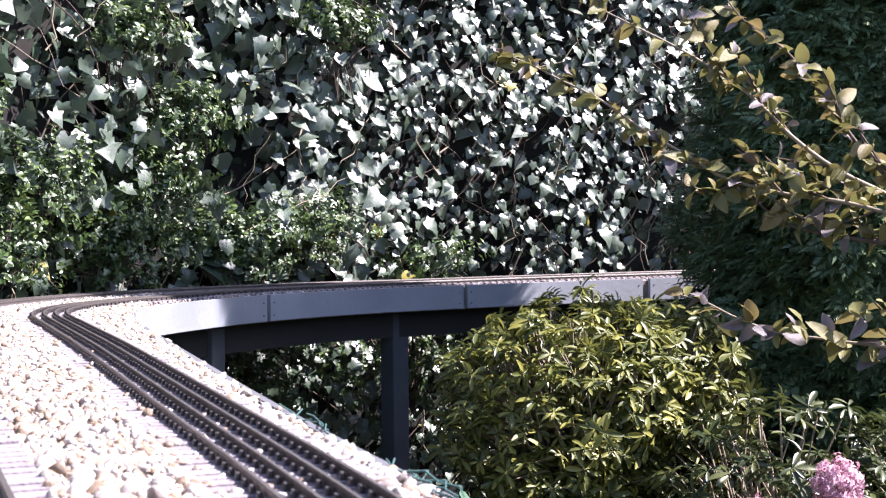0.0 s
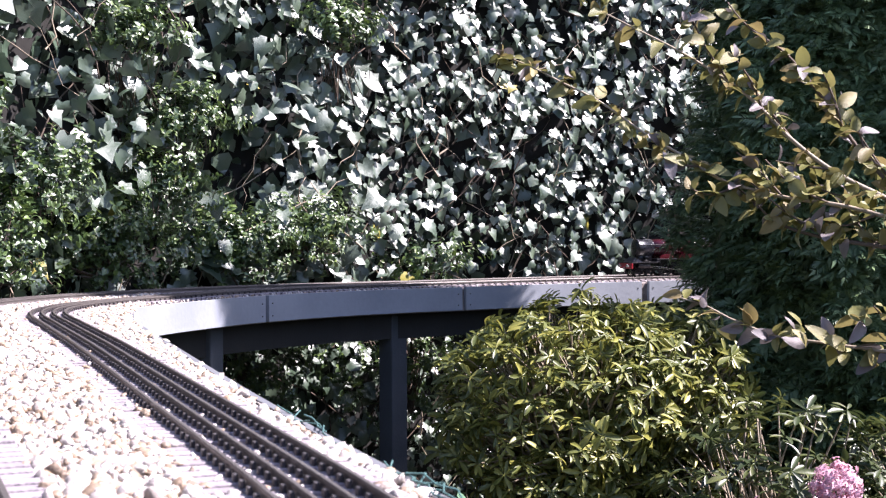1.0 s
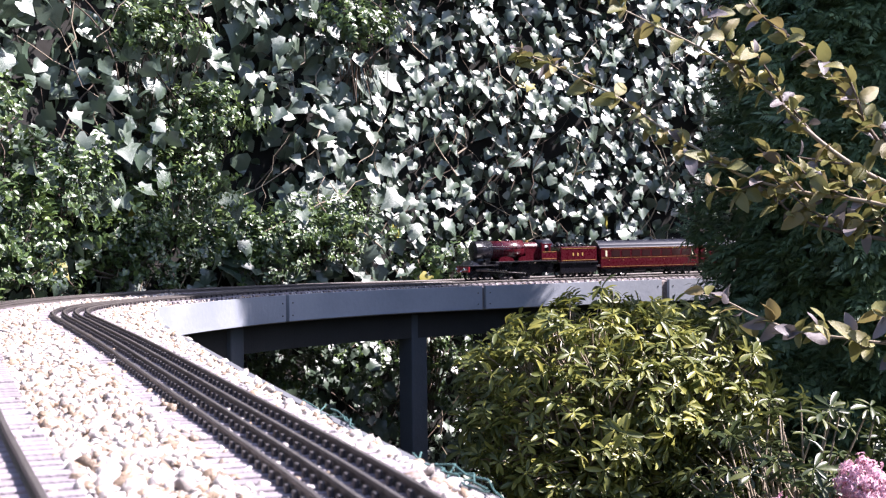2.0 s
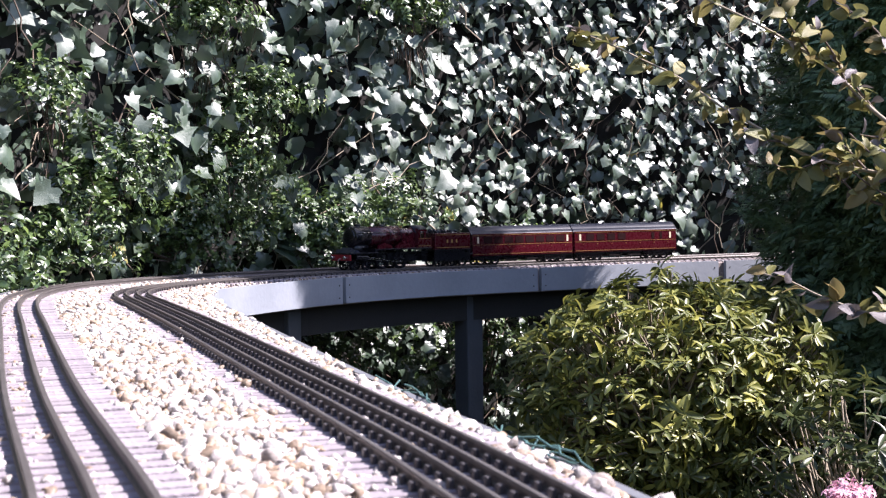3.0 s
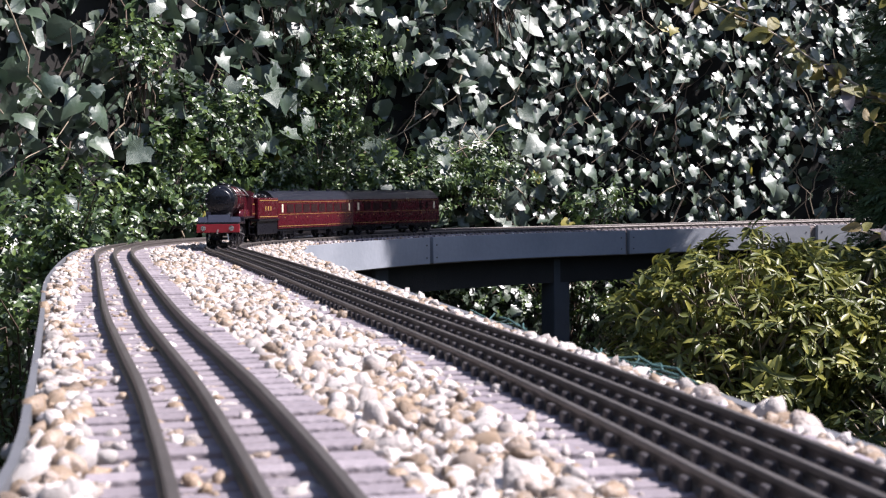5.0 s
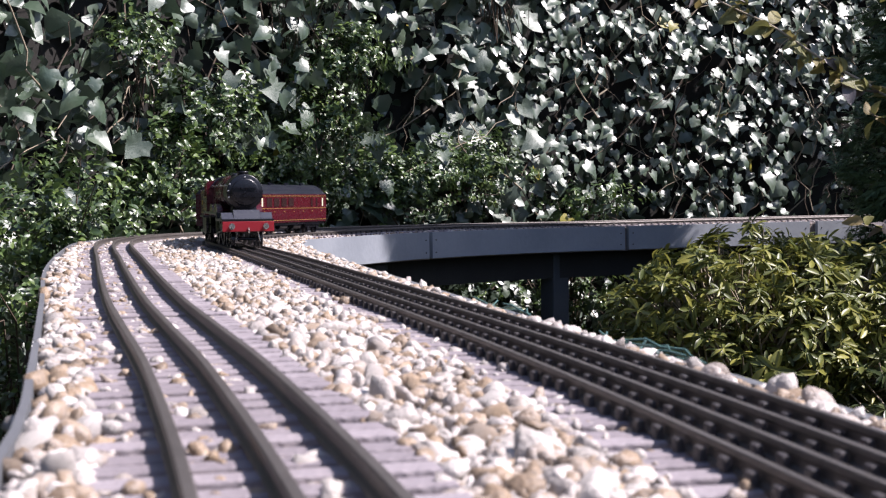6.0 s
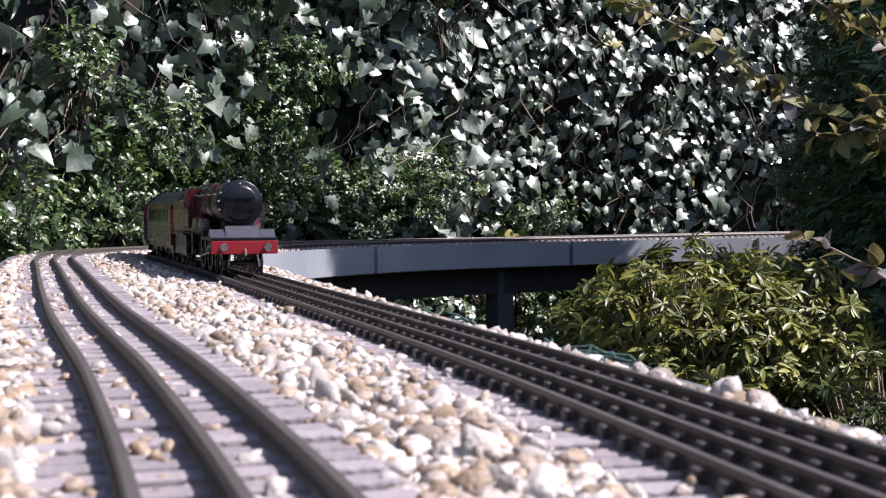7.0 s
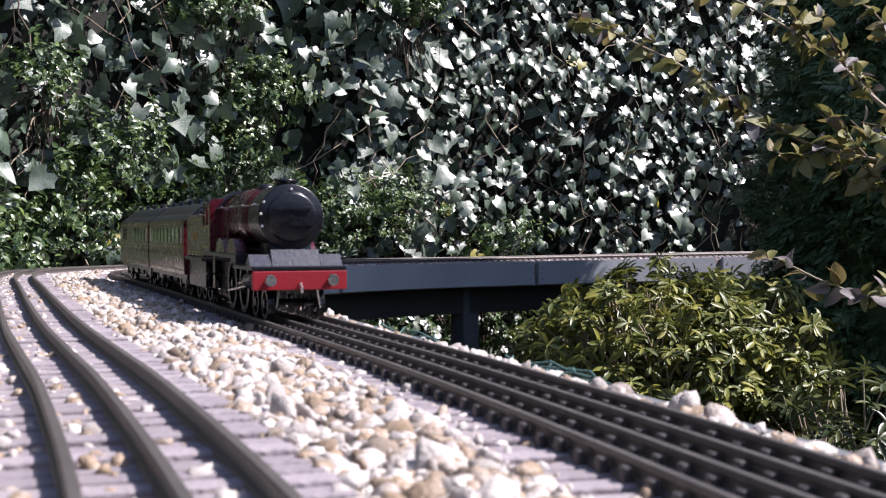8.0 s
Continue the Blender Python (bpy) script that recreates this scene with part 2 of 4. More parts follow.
EDGE_LEFT = [(-0.16, -1.0), (-0.08, -0.5), (-0.05, 0), (-0.045, 0.38), (-0.052, 0.5), (-0.078, 0.83), (-0.112, 1.26), (-0.13, 1.8), (-0.125, 2.05), (-0.085, 2.36), (0.01, 2.59), (0.15, 2.76), (0.33, 2.89)]
EDGE_RIGHT = [(0.16, -1.0), (0.19, -0.5), (0.215, 0), (0.222, 0.35), (0.220, 0.5), (0.213, 0.65), (0.205, 0.8), (0.196, 1.05), (0.188, 1.4), (0.180, 1.8), (0.182, 2.05), (0.199, 2.219)]
BRIDGE_FRONT = [(0.199, 2.219), (0.325, 2.40), (0.476, 2.568), (0.69, 2.71), (0.94, 2.80), (1.4, 2.86), (1.9, 2.88), (2.6, 2.88), (3.7, 2.86)]


def rise(x, y):
    """Height of the bed: banked across the deck, level on the bridge, with a slight climb at its far end."""
    bank = min(max((2.6 - y) / 0.8, 0), 1)
    climb = min(max((x - 0.9) / 1.0, 0), 1) * 0.008
    return 0.001 - 0.039 * (x - 0.15) * bank + climb


GROUND = -0.75


# ---- ground, garden wall ----
def make_ground():
    bm = bmesh.new()
    xs = [-900, -60, -12, -4] + [-2 + 0.25 * i for i in range(29)] + [8, 14, 60, 900]
    grid = [[bm.verts.new((x, y - 1.0, GROUND + (0.03 * noise.noise((x * 1.7, y * 1.7, 0)) if abs(x) < 7 and abs(y) < 7 else 0))) for x in xs] for y in xs]
    for a, b in zip(grid, grid[1:]):
        for i in range(len(xs) - 1):
            bm.faces.new((a[i], a[i + 1], b[i + 1], b[i]))
    return tagged(part("ground", bm, "soil", smooth=True), "dark garden soil under the plants", "ground", kind="structure")


WALL_LINE = [(-1.3, 0.6), (-0.75, 1.7), (-0.42, 2.36), (-0.1, 2.74), (0.28, 3.04), (0.72, 3.22), (1.16, 3.36), (1.65, 3.42), (2.4, 3.46), (3.9, 3.48)]


def strip(line, offset0, offset1, z0, z1):
    """A wall of constant thickness along a line, as a bmesh."""
    p = curve_points(line, 0.05)
    _, nrm = normals_2d(p)
    bm = bmesh.new()
    rows = []
    for q, n in zip(p, nrm):
        za, zb = (z0(q[0], q[1]), z1(q[0], q[1])) if callable(z0) else (z0, z1)
        a, b = q[:2] + n * offset0, q[:2] + n * offset1
        rows.append([bm.verts.new((*a, za)), bm.verts.new((*b, za)), bm.verts.new((*b, zb)), bm.verts.new((*a, zb))])
    for r, s in zip(rows, rows[1:]):
        for k in range(4):
            bm.faces.new((r[k], r[(k + 1) % 4], s[(k + 1) % 4], s[k]))
    bm.faces.new(rows[0])
    bm.faces.new(rows[-1])
    return bm


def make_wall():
    # coloured near-black: the shade in the ivy's gaps is put into the wall
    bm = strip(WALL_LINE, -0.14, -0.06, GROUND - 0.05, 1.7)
    return tagged(part("wall_north", bm, "wall_gap_shade"), "garden wall behind the ivy, near-black as shade between leaves", "wall", kind="structure")


def make_shade_hedges():
    """Unseen hedges beside and behind the raised bed, added to dim the sky fill."""
    for name, line, top in (("wall_west", [(-1.36, 0.55), (-1.8, -0.6), (-2.3, -2.6)], 0.9), ("wall_south", [(-2.2, -2.7), (1.0, -2.8), (4.5, -2.7)], 0.9), ("wall_east", [(4.5, -2.6), (4.4, 0.5), (4.0, 3.4)], 0.9)):
        bm = strip(line, -0.2, 0.2, GROUND - 0.05, top)
        tagged(part(name, bm, "hedge"), "unseen dark hedge added to dim skylight", "hedge", kind="structure")


# ---- raised bed, kerbs, ballast ----
def make_deck():
    left, right = curve_points(EDGE_LEFT, 0.02), curve_points(EDGE_RIGHT, 0.02)
    n = 160
    il, ir = np.linspace(0, len(left) - 1, n).astype(int), np.linspace(0, len(right) - 1, n).astype(int)
    bm = bmesh.new()
    rows = []
    for a, b in zip(left[il], right[ir]):
        row = []
        for k in range(9):
            x, y = a + (b - a) * k / 8
            row.append(bm.verts.new((x, y, rise(x, y) - 0.004)))
        row.append(bm.verts.new((b[0], b[1], -0.07)))
        row.append(bm.verts.new((a[0], a[1], -0.07)))
        rows.append(row)
    for r, s in zip(rows, rows[1:]):
        m = len(r)
        for k in range(m):
            bm.faces.new((r[k], r[(k + 1) % m], s[(k + 1) % m], s[k]))
    deck = tagged(part("deck", bm, "grit"), "raised railway bed with gritty top", "raised bed", kind="structure")
    part("kerb_board", strip(EDGE_LEFT, -0.0014, 0.0014, lambda x, y: -0.075, lambda x, y: rise(x, y) + 0.005), "board", deck, "thin grey edging board")
    part("kerb_board", strip(EDGE_RIGHT, -0.001, 0.005, lambda x, y: -0.075, lambda x, y: rise(x, y) + 0.003), "board", deck, "thin grey edging board")
    for y in (-0.6, 0.3, 1.1, 1.75):
        for x in ((-0.02, 0.15) if y < 1 else (-0.06, 0.12)):
            bm = bmesh.new()
            box(bm, x - 0.022, x + 0.022, y - 0.022, y + 0.022, GROUND - 0.05, -0.069, 0.003)
            part("post", bm, "post", deck)
    return deck


def make_track(line, offsets, sleeper_span, rail_h, head, label, chaired=True):
    track = tagged(new("railway_track"), label, "railway track")
    p = curve_points(line, 0.01)
    tan, nrm = normals_2d(p)
    z = np.array([rise(x, y) for x, y in p[:, :2]])
    top_sleeper = 0.0035
    prof = [(-head * 0.75, 0), (head * 0.75, 0), (head * 0.65, 0.12), (head * 0.25, 0.25), (head * 0.25, 0.6), (head * 0.5, 0.72), (head * 0.5, 0.94), (head * 0.38, 1.0),
            (-head * 0.38, 1.0), (-head * 0.5, 0.94), (-head * 0.5, 0.72), (-head * 0.25, 0.6), (-head * 0.25, 0.25), (-head * 0.65, 0.12)]
    for off in offsets:
        vs, fs = [], []
        m = len(prof)
        for i in range(len(p)):
            c = p[i, :2] + nrm[i] * off
            for a, b in prof:
                q = c + nrm[i] * a
                vs.append((q[0], q[1], z[i] + top_sleeper + b * rail_h))
        for i in range(len(p) - 1):
            for k in range(m):
                fs.append((i * m + k, i * m + (k + 1) % m, (i + 1) * m + (k + 1) % m, (i + 1) * m + k))
        fs.append(tuple(range(m)))
        part("rail", (vs, fs), "rail", track, "worn brown steel rail")
    # sleepers: one shared mesh, the nearest as pieces
    bm = bmesh.new()
    box(bm, sleeper_span[0], sleeper_span[1], -0.0052, 0.0052, -0.004, top_sleeper, 0.0008)
    me = bpy.data.meshes.new("sleeper")
    bm.to_mesh(me)
    bm.free()
    me.materials.append(M["sleeper"])
    step, length, chairs, rest = 0.0165, len(p) * 0.01, [], []
    rng = random.Random(5)
    count = int(length / step)
    for k in range(count):
        i = min(int(k * step / 0.01), len(p) - 1)
        fr = k * step / 0.01 - i
        q = p[i, :2] + tan[i] * fr * 0.01
        ang = math.atan2(tan[i, 1], tan[i, 0]) - math.pi / 2 + rng.gauss(0, 0.012)
        m = Matrix.Translation((q[0], q[1], z[i] + rng.gauss(0, 0.0003))) @ Matrix.Rotation(ang, 4, "Z")
        if 0.15 < q[1] and k * step < 5.0 and len([c for c in track.children if c.name.startswith("sleeper")]) < 250:
            s = new("sleeper", me)
            s.parent = track
            s.matrix_basis = m
        else:
            rest.append(np.array(m))
        for off in offsets:
            for side in ((-1, 1) if chaired else ()):
                chairs.append(np.array(m @ Matrix.Translation((off + side * head * 1.15, 0, top_sleeper))))
    bm = bmesh.new()
    box(bm, -0.0013, 0.0013, -0.0021, 0.0021, -0.001, rail_h * 0.62, 0.0005)
    bmesh.ops.triangulate(bm, faces=bm.faces)
    bm.verts.index_update()
    tpl = ([tuple(v.co) for v in bm.verts], [tuple(v.index for v in f.verts) for f in bm.faces])
    bm.free()
    if chaired:
        v, f = scatter(tpl, chairs)
        tagged(joined("rail_chair_run", v, f, "chair", track, "small black rail chairs", smooth=False), kind="stuff")
    if rest:
        bm = bmesh.new()
        box(bm, sleeper_span[0], sleeper_span[1], -0.0052, 0.0052, -0.004, top_sleeper)
        bmesh.ops.triangulate(bm, faces=bm.faces)
        bm.verts.index_update()
        tpl = ([tuple(v.co) for v in bm.verts], [tuple(v.index for v in f.verts) for f in bm.faces])
        bm.free()
        v, f = scatter(tpl, rest)
        tagged(joined("sleeper_row", v, f, "sleeper", track, smooth=False), kind="stuff")
    return track


def pebble(seed, sub):
    rng = random.Random(seed)
    bm = bmesh.new()
    bmesh.ops.create_icosphere(bm, subdivisions=sub, radius=0.5)
    sx, sy, sz = rng.uniform(0.9, 1.35), rng.uniform(0.6, 0.95), rng.uniform(0.4, 0.75)
    for v in bm.verts:
        k = 1 + 0.45 * noise.noise(v.co * 2.2 + Vector((seed * 3.1, 0, 0))) + 0.12 * noise.noise(v.co * 5 + Vector((seed, 7, 0)))
        v.co = Vector((v.co.x * sx, v.co.y * sy, v.co.z * sz)) * k
    bm.verts.index_update()
    out = ([tuple(v.co) for v in bm.verts], [tuple(v.index for v in f.verts) for f in bm.faces])
    bm.free()
    return out


def random_turns(rng, n, tilt=1.0):
    q = rng.normal(size=(n, 4)) * np.array([1, tilt, tilt, 1])
    q /= np.linalg.norm(q, axis=1)[:, None]
    w, x, y, z = q.T
    r = np.empty((n, 3, 3))
    r[:, 0] = np.stack([1 - 2 * (y * y + z * z), 2 * (x * y - z * w), 2 * (x * z + y * w)], 1)
    r[:, 1] = np.stack([2 * (x * y + z * w), 1 - 2 * (x * x + z * z), 2 * (y * z - x * w)], 1)
    r[:, 2] = np.stack([2 * (x * z - y * w), 2 * (y * z + x * w), 1 - 2 * (x * x + y * y)], 1)
    return r


def make_gravel(deck):
    rng = np.random.default_rng(11)
    left, right = curve_points(EDGE_LEFT, 0.01), curve_points(EDGE_RIGHT, 0.01)
    lines = [(curve_points(LEFT_LINE, 0.01), (-0.021, 0, 0.021), (-0.040, 0.038)), (curve_points(RIGHT_LINE, 0.01), (-0.016, 0, 0.016, 0.032), (-0.038, 0.038))]
    n = 68000
    u, w = rng.uniform(0.32, 1.0, n), rng.uniform(0.02, 0.985, n)
    a = left[(u * (len(left) - 1)).astype(int)]
    b = right[(u * (len(right) - 1)).astype(int)]
    p = a + (b - a) * w[:, None] + rng.normal(0, 0.003, (n, 2))
    keep = np.ones(n, bool)
    size = rng.gamma(4.6, 0.00112, n).clip(0.0024, 0.0100)
    size = np.where((w > 0.86) & (p[:, 1] < 0.9), size * rng.uniform(1.0, 1.12, n), size)
    low = np.zeros(n)
    for line, half, sl in lines:
        _, across = normals_2d(line)
        gap = p[:, None, :] - line[None, ::3, :2]
        k = np.argmin(np.linalg.norm(gap, axis=2), axis=1)
        d = np.einsum("nj,nj->n", gap[np.arange(n), k], across[::3][k])
        between = (d > sl[0] - 0.002) & (d < sl[1] + 0.002)
        # between the rails stones are fewer and lie low
        ends = between & ((d > max(half) + 0.004) | (d < min(half) - 0.004))
        keep &= ~(between & (rng.uniform(size=n) > np.where(ends, 0.28, 0.65)))
        near_rail = np.min(np.abs(d[:, None] - np.array(half)[None]), axis=1) < 0.0022 + size * 0.28
        keep &= ~near_rail
        size = np.where(between, size * 0.75, size)
        low = np.where(between, 0.0008, low)
    p, size, low = p[keep], size[keep], low[keep]
    z = np.array([rise(x, y) for x, y in p]) + rng.uniform(-0.003, 0.003, len(p)) + size * 0.08 - low
    near = p[:, 1] < 0.75
    pieces = []
    rot = random_turns(rng, len(p), 0.38)
    # the larger stones of the nearest stretch are pieces of their own
    single = (p[:, 1] > 0.33) & (p[:, 1] < 0.75) & (size > 0.0072)
    single[np.flatnonzero(single)[290:]] = False
    meshes = []
    for k in range(14):
        v, f = pebble(k + 1, 2)
        me = bpy.data.meshes.new("stone")
        me.from_pydata(v, [], f)
        me.materials.append(M["stone"])
        me.polygons.foreach_set("use_smooth", [True] * len(me.polygons))
        meshes.append(me)
    for i in np.flatnonzero(single):
        o = new("stone", meshes[int(i) % 14])
        o.parent = deck
        o.matrix_basis = Matrix.LocRotScale(Vector((*p[i], z[i])), Matrix(rot[i].tolist()).to_quaternion(), Vector((1, 1, 1)) * float(size[i] * 1.15))
    for k in range(14):
        for flag, sub in ((True, 2), (False, 1)):
            pick = (np.arange(len(p)) % 14 == k) & (near == flag) & ~single
            if not pick.any():
                continue
            m = np.zeros((pick.sum(), 4, 4))
            tilt = rot[pick]
            m[:, :3, :3] = tilt * size[pick][:, None, None] * 1.15
            m[:, :3, 3] = np.c_[p[pick], z[pick]]
            pieces.append(scatter(pebble(k + 1, sub), m))
    v, f = merge(pieces)
    return tagged(joined("gravel", v, f, "gravel", None), "pale cream and grey washed gravel ballast", "gravel", kind="stuff")


# ---- bridge ----
def make_bridge():
    bridge = tagged(new("model_railway_bridge"), "grey curved model railway bridge on square posts", "bridge")
    front = curve_points(BRIDGE_FRONT, 0.01)
    tan, nrm = normals_2d(front)
    z = np.array([rise(x, y + 0.3) for x, y in front])
    width = 0.285
    # top slab
    bm = bmesh.new()
    rows = []
    for q, n, h in zip(front[::4], nrm[::4], z[::4]):
        b = q - n * width
        a = q - n * 0.012
        rows.append([bm.verts.new((*a, h - 0.002)), bm.verts.new((*b, h - 0.002)), bm.verts.new((*b, h - 0.05)), bm.verts.new((*a, h - 0.05))])
    for r, s in zip(rows, rows[1:]):
        for k in range(4):
            bm.faces.new((r[k], r[(k + 1) % 4], s[(k + 1) % 4], s[k]))
    bm.faces.new(rows[0])
    bm.faces.new(rows[-1])
    part("bridge_deck", bm, "grit", bridge, "dark gritty top under the rails")
    # front panels with open joints
    s_of = np.arange(len(front)) * 0.01
    joints = [0.0, 0.452, 0.985, 1.45, 1.95, 2.45, 2.95, s_of[-1]]
    for a, b in zip(joints, joints[1:]):
        idx = [i for i in range(len(front)) if a + 0.001 <= s_of[i] <= b - 0.001]
        if len(idx) < 3:
            continue
        bm = bmesh.new()
        rows = []
        for i in idx:
            q, n = front[i], nrm[i]
            e = q - n * 0.011
            rows.append([bm.verts.new((*q, z[i] - 0.047)), bm.verts.new((*e, z[i] - 0.047)), bm.verts.new((*e, z[i] + 0.003)), bm.verts.new((*q, z[i] + 0.003))])
        for r, s in zip(rows, rows[1:]):
            for k in range(4):
                bm.faces.new((r[k], r[(k + 1) % 4], s[(k + 1) % 4], s[k]))
        bm.faces.new(rows[0])
        bm.faces.new(rows[-1])
        panel = part("fascia_panel", bm, "fascia", bridge, "blue-grey painted fascia board")
        for i in (idx[0], idx[-1]):
            for dz in (-0.012, -0.036):
                j = idx[1] if i == idx[0] else idx[-2]
                c = Vector((*front[j], z[j] + dz))
                sb = bmesh.new()
                rod(sb, c, c + Vector((*nrm[j], 0)) * 0.0012, 0.0015, 0.0012, 8)
                part("screw", sb, "chair", panel)
    # end plate and girder below
    bm = bmesh.new()
    q, n, t = front[0], nrm[0], tan[0]
    a = q - t * 0.002
    m = Matrix.Translation((a[0], a[1], z[0] - 0.022)) @ Matrix.Rotation(math.atan2(t[1], t[0]), 4, "Z")
    bmesh.ops.create_cube(bm, size=1, matrix=m @ Matrix.Diagonal((0.014, 0.022, 0.05, 1)))
    part("end_plate", bm, "fascia", bridge, "small grey end plate")
    # girders: the shade under the deck is put into their near-black colour
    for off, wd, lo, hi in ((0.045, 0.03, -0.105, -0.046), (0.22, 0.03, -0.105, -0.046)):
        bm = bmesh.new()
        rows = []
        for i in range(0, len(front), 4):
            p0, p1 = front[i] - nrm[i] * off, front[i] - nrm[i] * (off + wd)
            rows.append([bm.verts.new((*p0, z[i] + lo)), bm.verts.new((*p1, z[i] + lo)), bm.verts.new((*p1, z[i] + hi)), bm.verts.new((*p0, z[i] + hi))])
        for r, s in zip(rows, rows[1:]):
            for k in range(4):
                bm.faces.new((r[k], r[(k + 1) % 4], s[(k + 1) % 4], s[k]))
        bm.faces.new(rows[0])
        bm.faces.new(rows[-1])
        part("girder", bm, "girder", bridge, "timber girder, near-black for the shade under the deck")
    for x, y, turn in ((0.362, 2.535, 50), (0.80, 2.83, 25), (1.30, 2.93, 6), (1.9, 2.95, 0), (2.6, 2.95, 0), (3.3, 2.94, 0)):
        bm = bmesh.new()
        box(bm, -0.022, 0.022, -0.022, 0.022, GROUND - 0.05, -0.052, 0.003)
        post = part("post", bm, "post", bridge, "square weathered grey post")
        post.matrix_basis = pose(x, y, 0, 0, 0, turn)
    return bridge


def make_bridge_stones():
    rng = np.random.default_rng(4)
    line = curve_points(BRIDGE_FRONT, 0.01)
    _, nrm = normals_2d(line)
    n = 520
    i = (rng.uniform(0, 1, n) ** 1.6 * (len(line) - 1)).astype(int)
    off = rng.uniform(0.014, 0.07, n)
    p = line[i] - nrm[i] * off[:, None]
    size = rng.uniform(0.004, 0.009, n)
    m = np.zeros((n, 4, 4))
    m[:, :3, :3] = random_turns(rng, n) * size[:, None, None]
    m[:, :3, 3] = np.c_[p, [rise(x, y + 0.3) + 0.001 for x, y in p]]
    v, f = scatter(pebble(3, 1), m)
    return tagged(joined("bridge_gravel", v, f, "gravel"), "loose gravel stones along the bridge", "gravel", kind="stuff")


# ---- leaves ----
def leaf_shape(outline, fold=0.25, droop=0.2, wave=0.0):
    """A leaf of unit length along +y from half its outline, folded along the midrib, with a thin underside."""
    vs, fs = [], []
    n = len(outline)
    for i, (x, y) in enumerate(outline):
        zc = -droop * y * y
        vs.append((0.0, y, zc))
        vs.append((-x, y, zc + fold * x + wave * math.sin(i * 2.3)))
        vs.append((x, y, zc + fold * x - wave * math.sin(i * 2.1)))
    for i in range(n - 1):
        a, b = i * 3, (i + 1) * 3
        fs += [(a, b, b + 1), (a, b + 1, a + 1), (a, a + 2, b + 2), (a, b + 2, b)]
    return np.array(vs), np.array(fs)


def lobed(fold, droop, seed):
    """A five-lobed ivy leaf of unit width, its stalk end at the origin, its tip along +y, gently cupped."""
    rng = random.Random(seed)
    pts = [(0.00, 0.05), (0.20, -0.11), (0.38, -0.06), (0.41, 0.12), (0.54, 0.31), (0.42, 0.45), (0.27, 0.66), (0.0, 0.97)]
    right = [(x * rng.uniform(0.85, 1.12), y + rng.uniform(-0.05, 0.05)) for x, y in pts]
    leftp = [(-x * rng.uniform(0.85, 1.12), y + rng.uniform(-0.05, 0.05)) for x, y in pts[1:-1]]
    rim = right + leftp[::-1]
    n = len(rim)
    wave = [rng.uniform(-0.05, 0.05) for _ in rim]

    def lift(x, y, k):
        return fold * 1.7 * x * x - droop * max(y, 0) ** 2 + wave[k] * (x * x + (y - 0.3) ** 2) * 2.5
    vs = [(0, 0.30, -droop * 0.09)]
    for part_way in (0.55, 1.0):
        vs += [(x * part_way, 0.30 + (y - 0.30) * part_way, lift(x * part_way, 0.30 + (y - 0.30) * part_way, k)) for k, (x, y) in enumerate(rim)]
    fs = [(0, 1 + (i + 1) % n, 1 + i) for i in range(n)]
    for i in range(n):
        a, b = 1 + i, 1 + (i + 1) % n
        fs += [(a, b, b + n), (a, b + n, a + n)]
    return np.array(vs), np.array(fs)


def curled_leaf(outline, fold, droop, seed):
    """A broad leaf with pleats between its side veins, curling down at the tip."""
    rng = random.Random(seed)
    vs, fs = [], []
    cols = (-1.0, -0.55, 0.0, 0.55, 1.0)
    for i, (x, y) in enumerate(outline):
        for c in cols:
            pleat = 0.012 * (1 if i % 2 else -1) * abs(c)
            vs.append((c * x, y + 0.05 * abs(c) * (1 - y), fold * 2.2 * (c * x) ** 2 - droop * y * y + pleat + rng.uniform(-0.012, 0.012)))
    m = len(cols)
    for i in range(len(outline) - 1):
        for k in range(m - 1):
            a, b = i * m + k, (i + 1) * m + k
            fs += [(a, a + 1, b + 1), (a, b + 1, b)]
    return np.array(vs), np.array(fs)


OVATE = [(0.0, 0.0), (0.16, 0.12), (0.27, 0.32), (0.27, 0.55), (0.17, 0.8), (0.0, 1.0)]
LANCE = [(0.0, 0.0), (0.06, 0.2), (0.13, 0.5), (0.135, 0.72), (0.08, 0.9), (0.0, 1.0)]


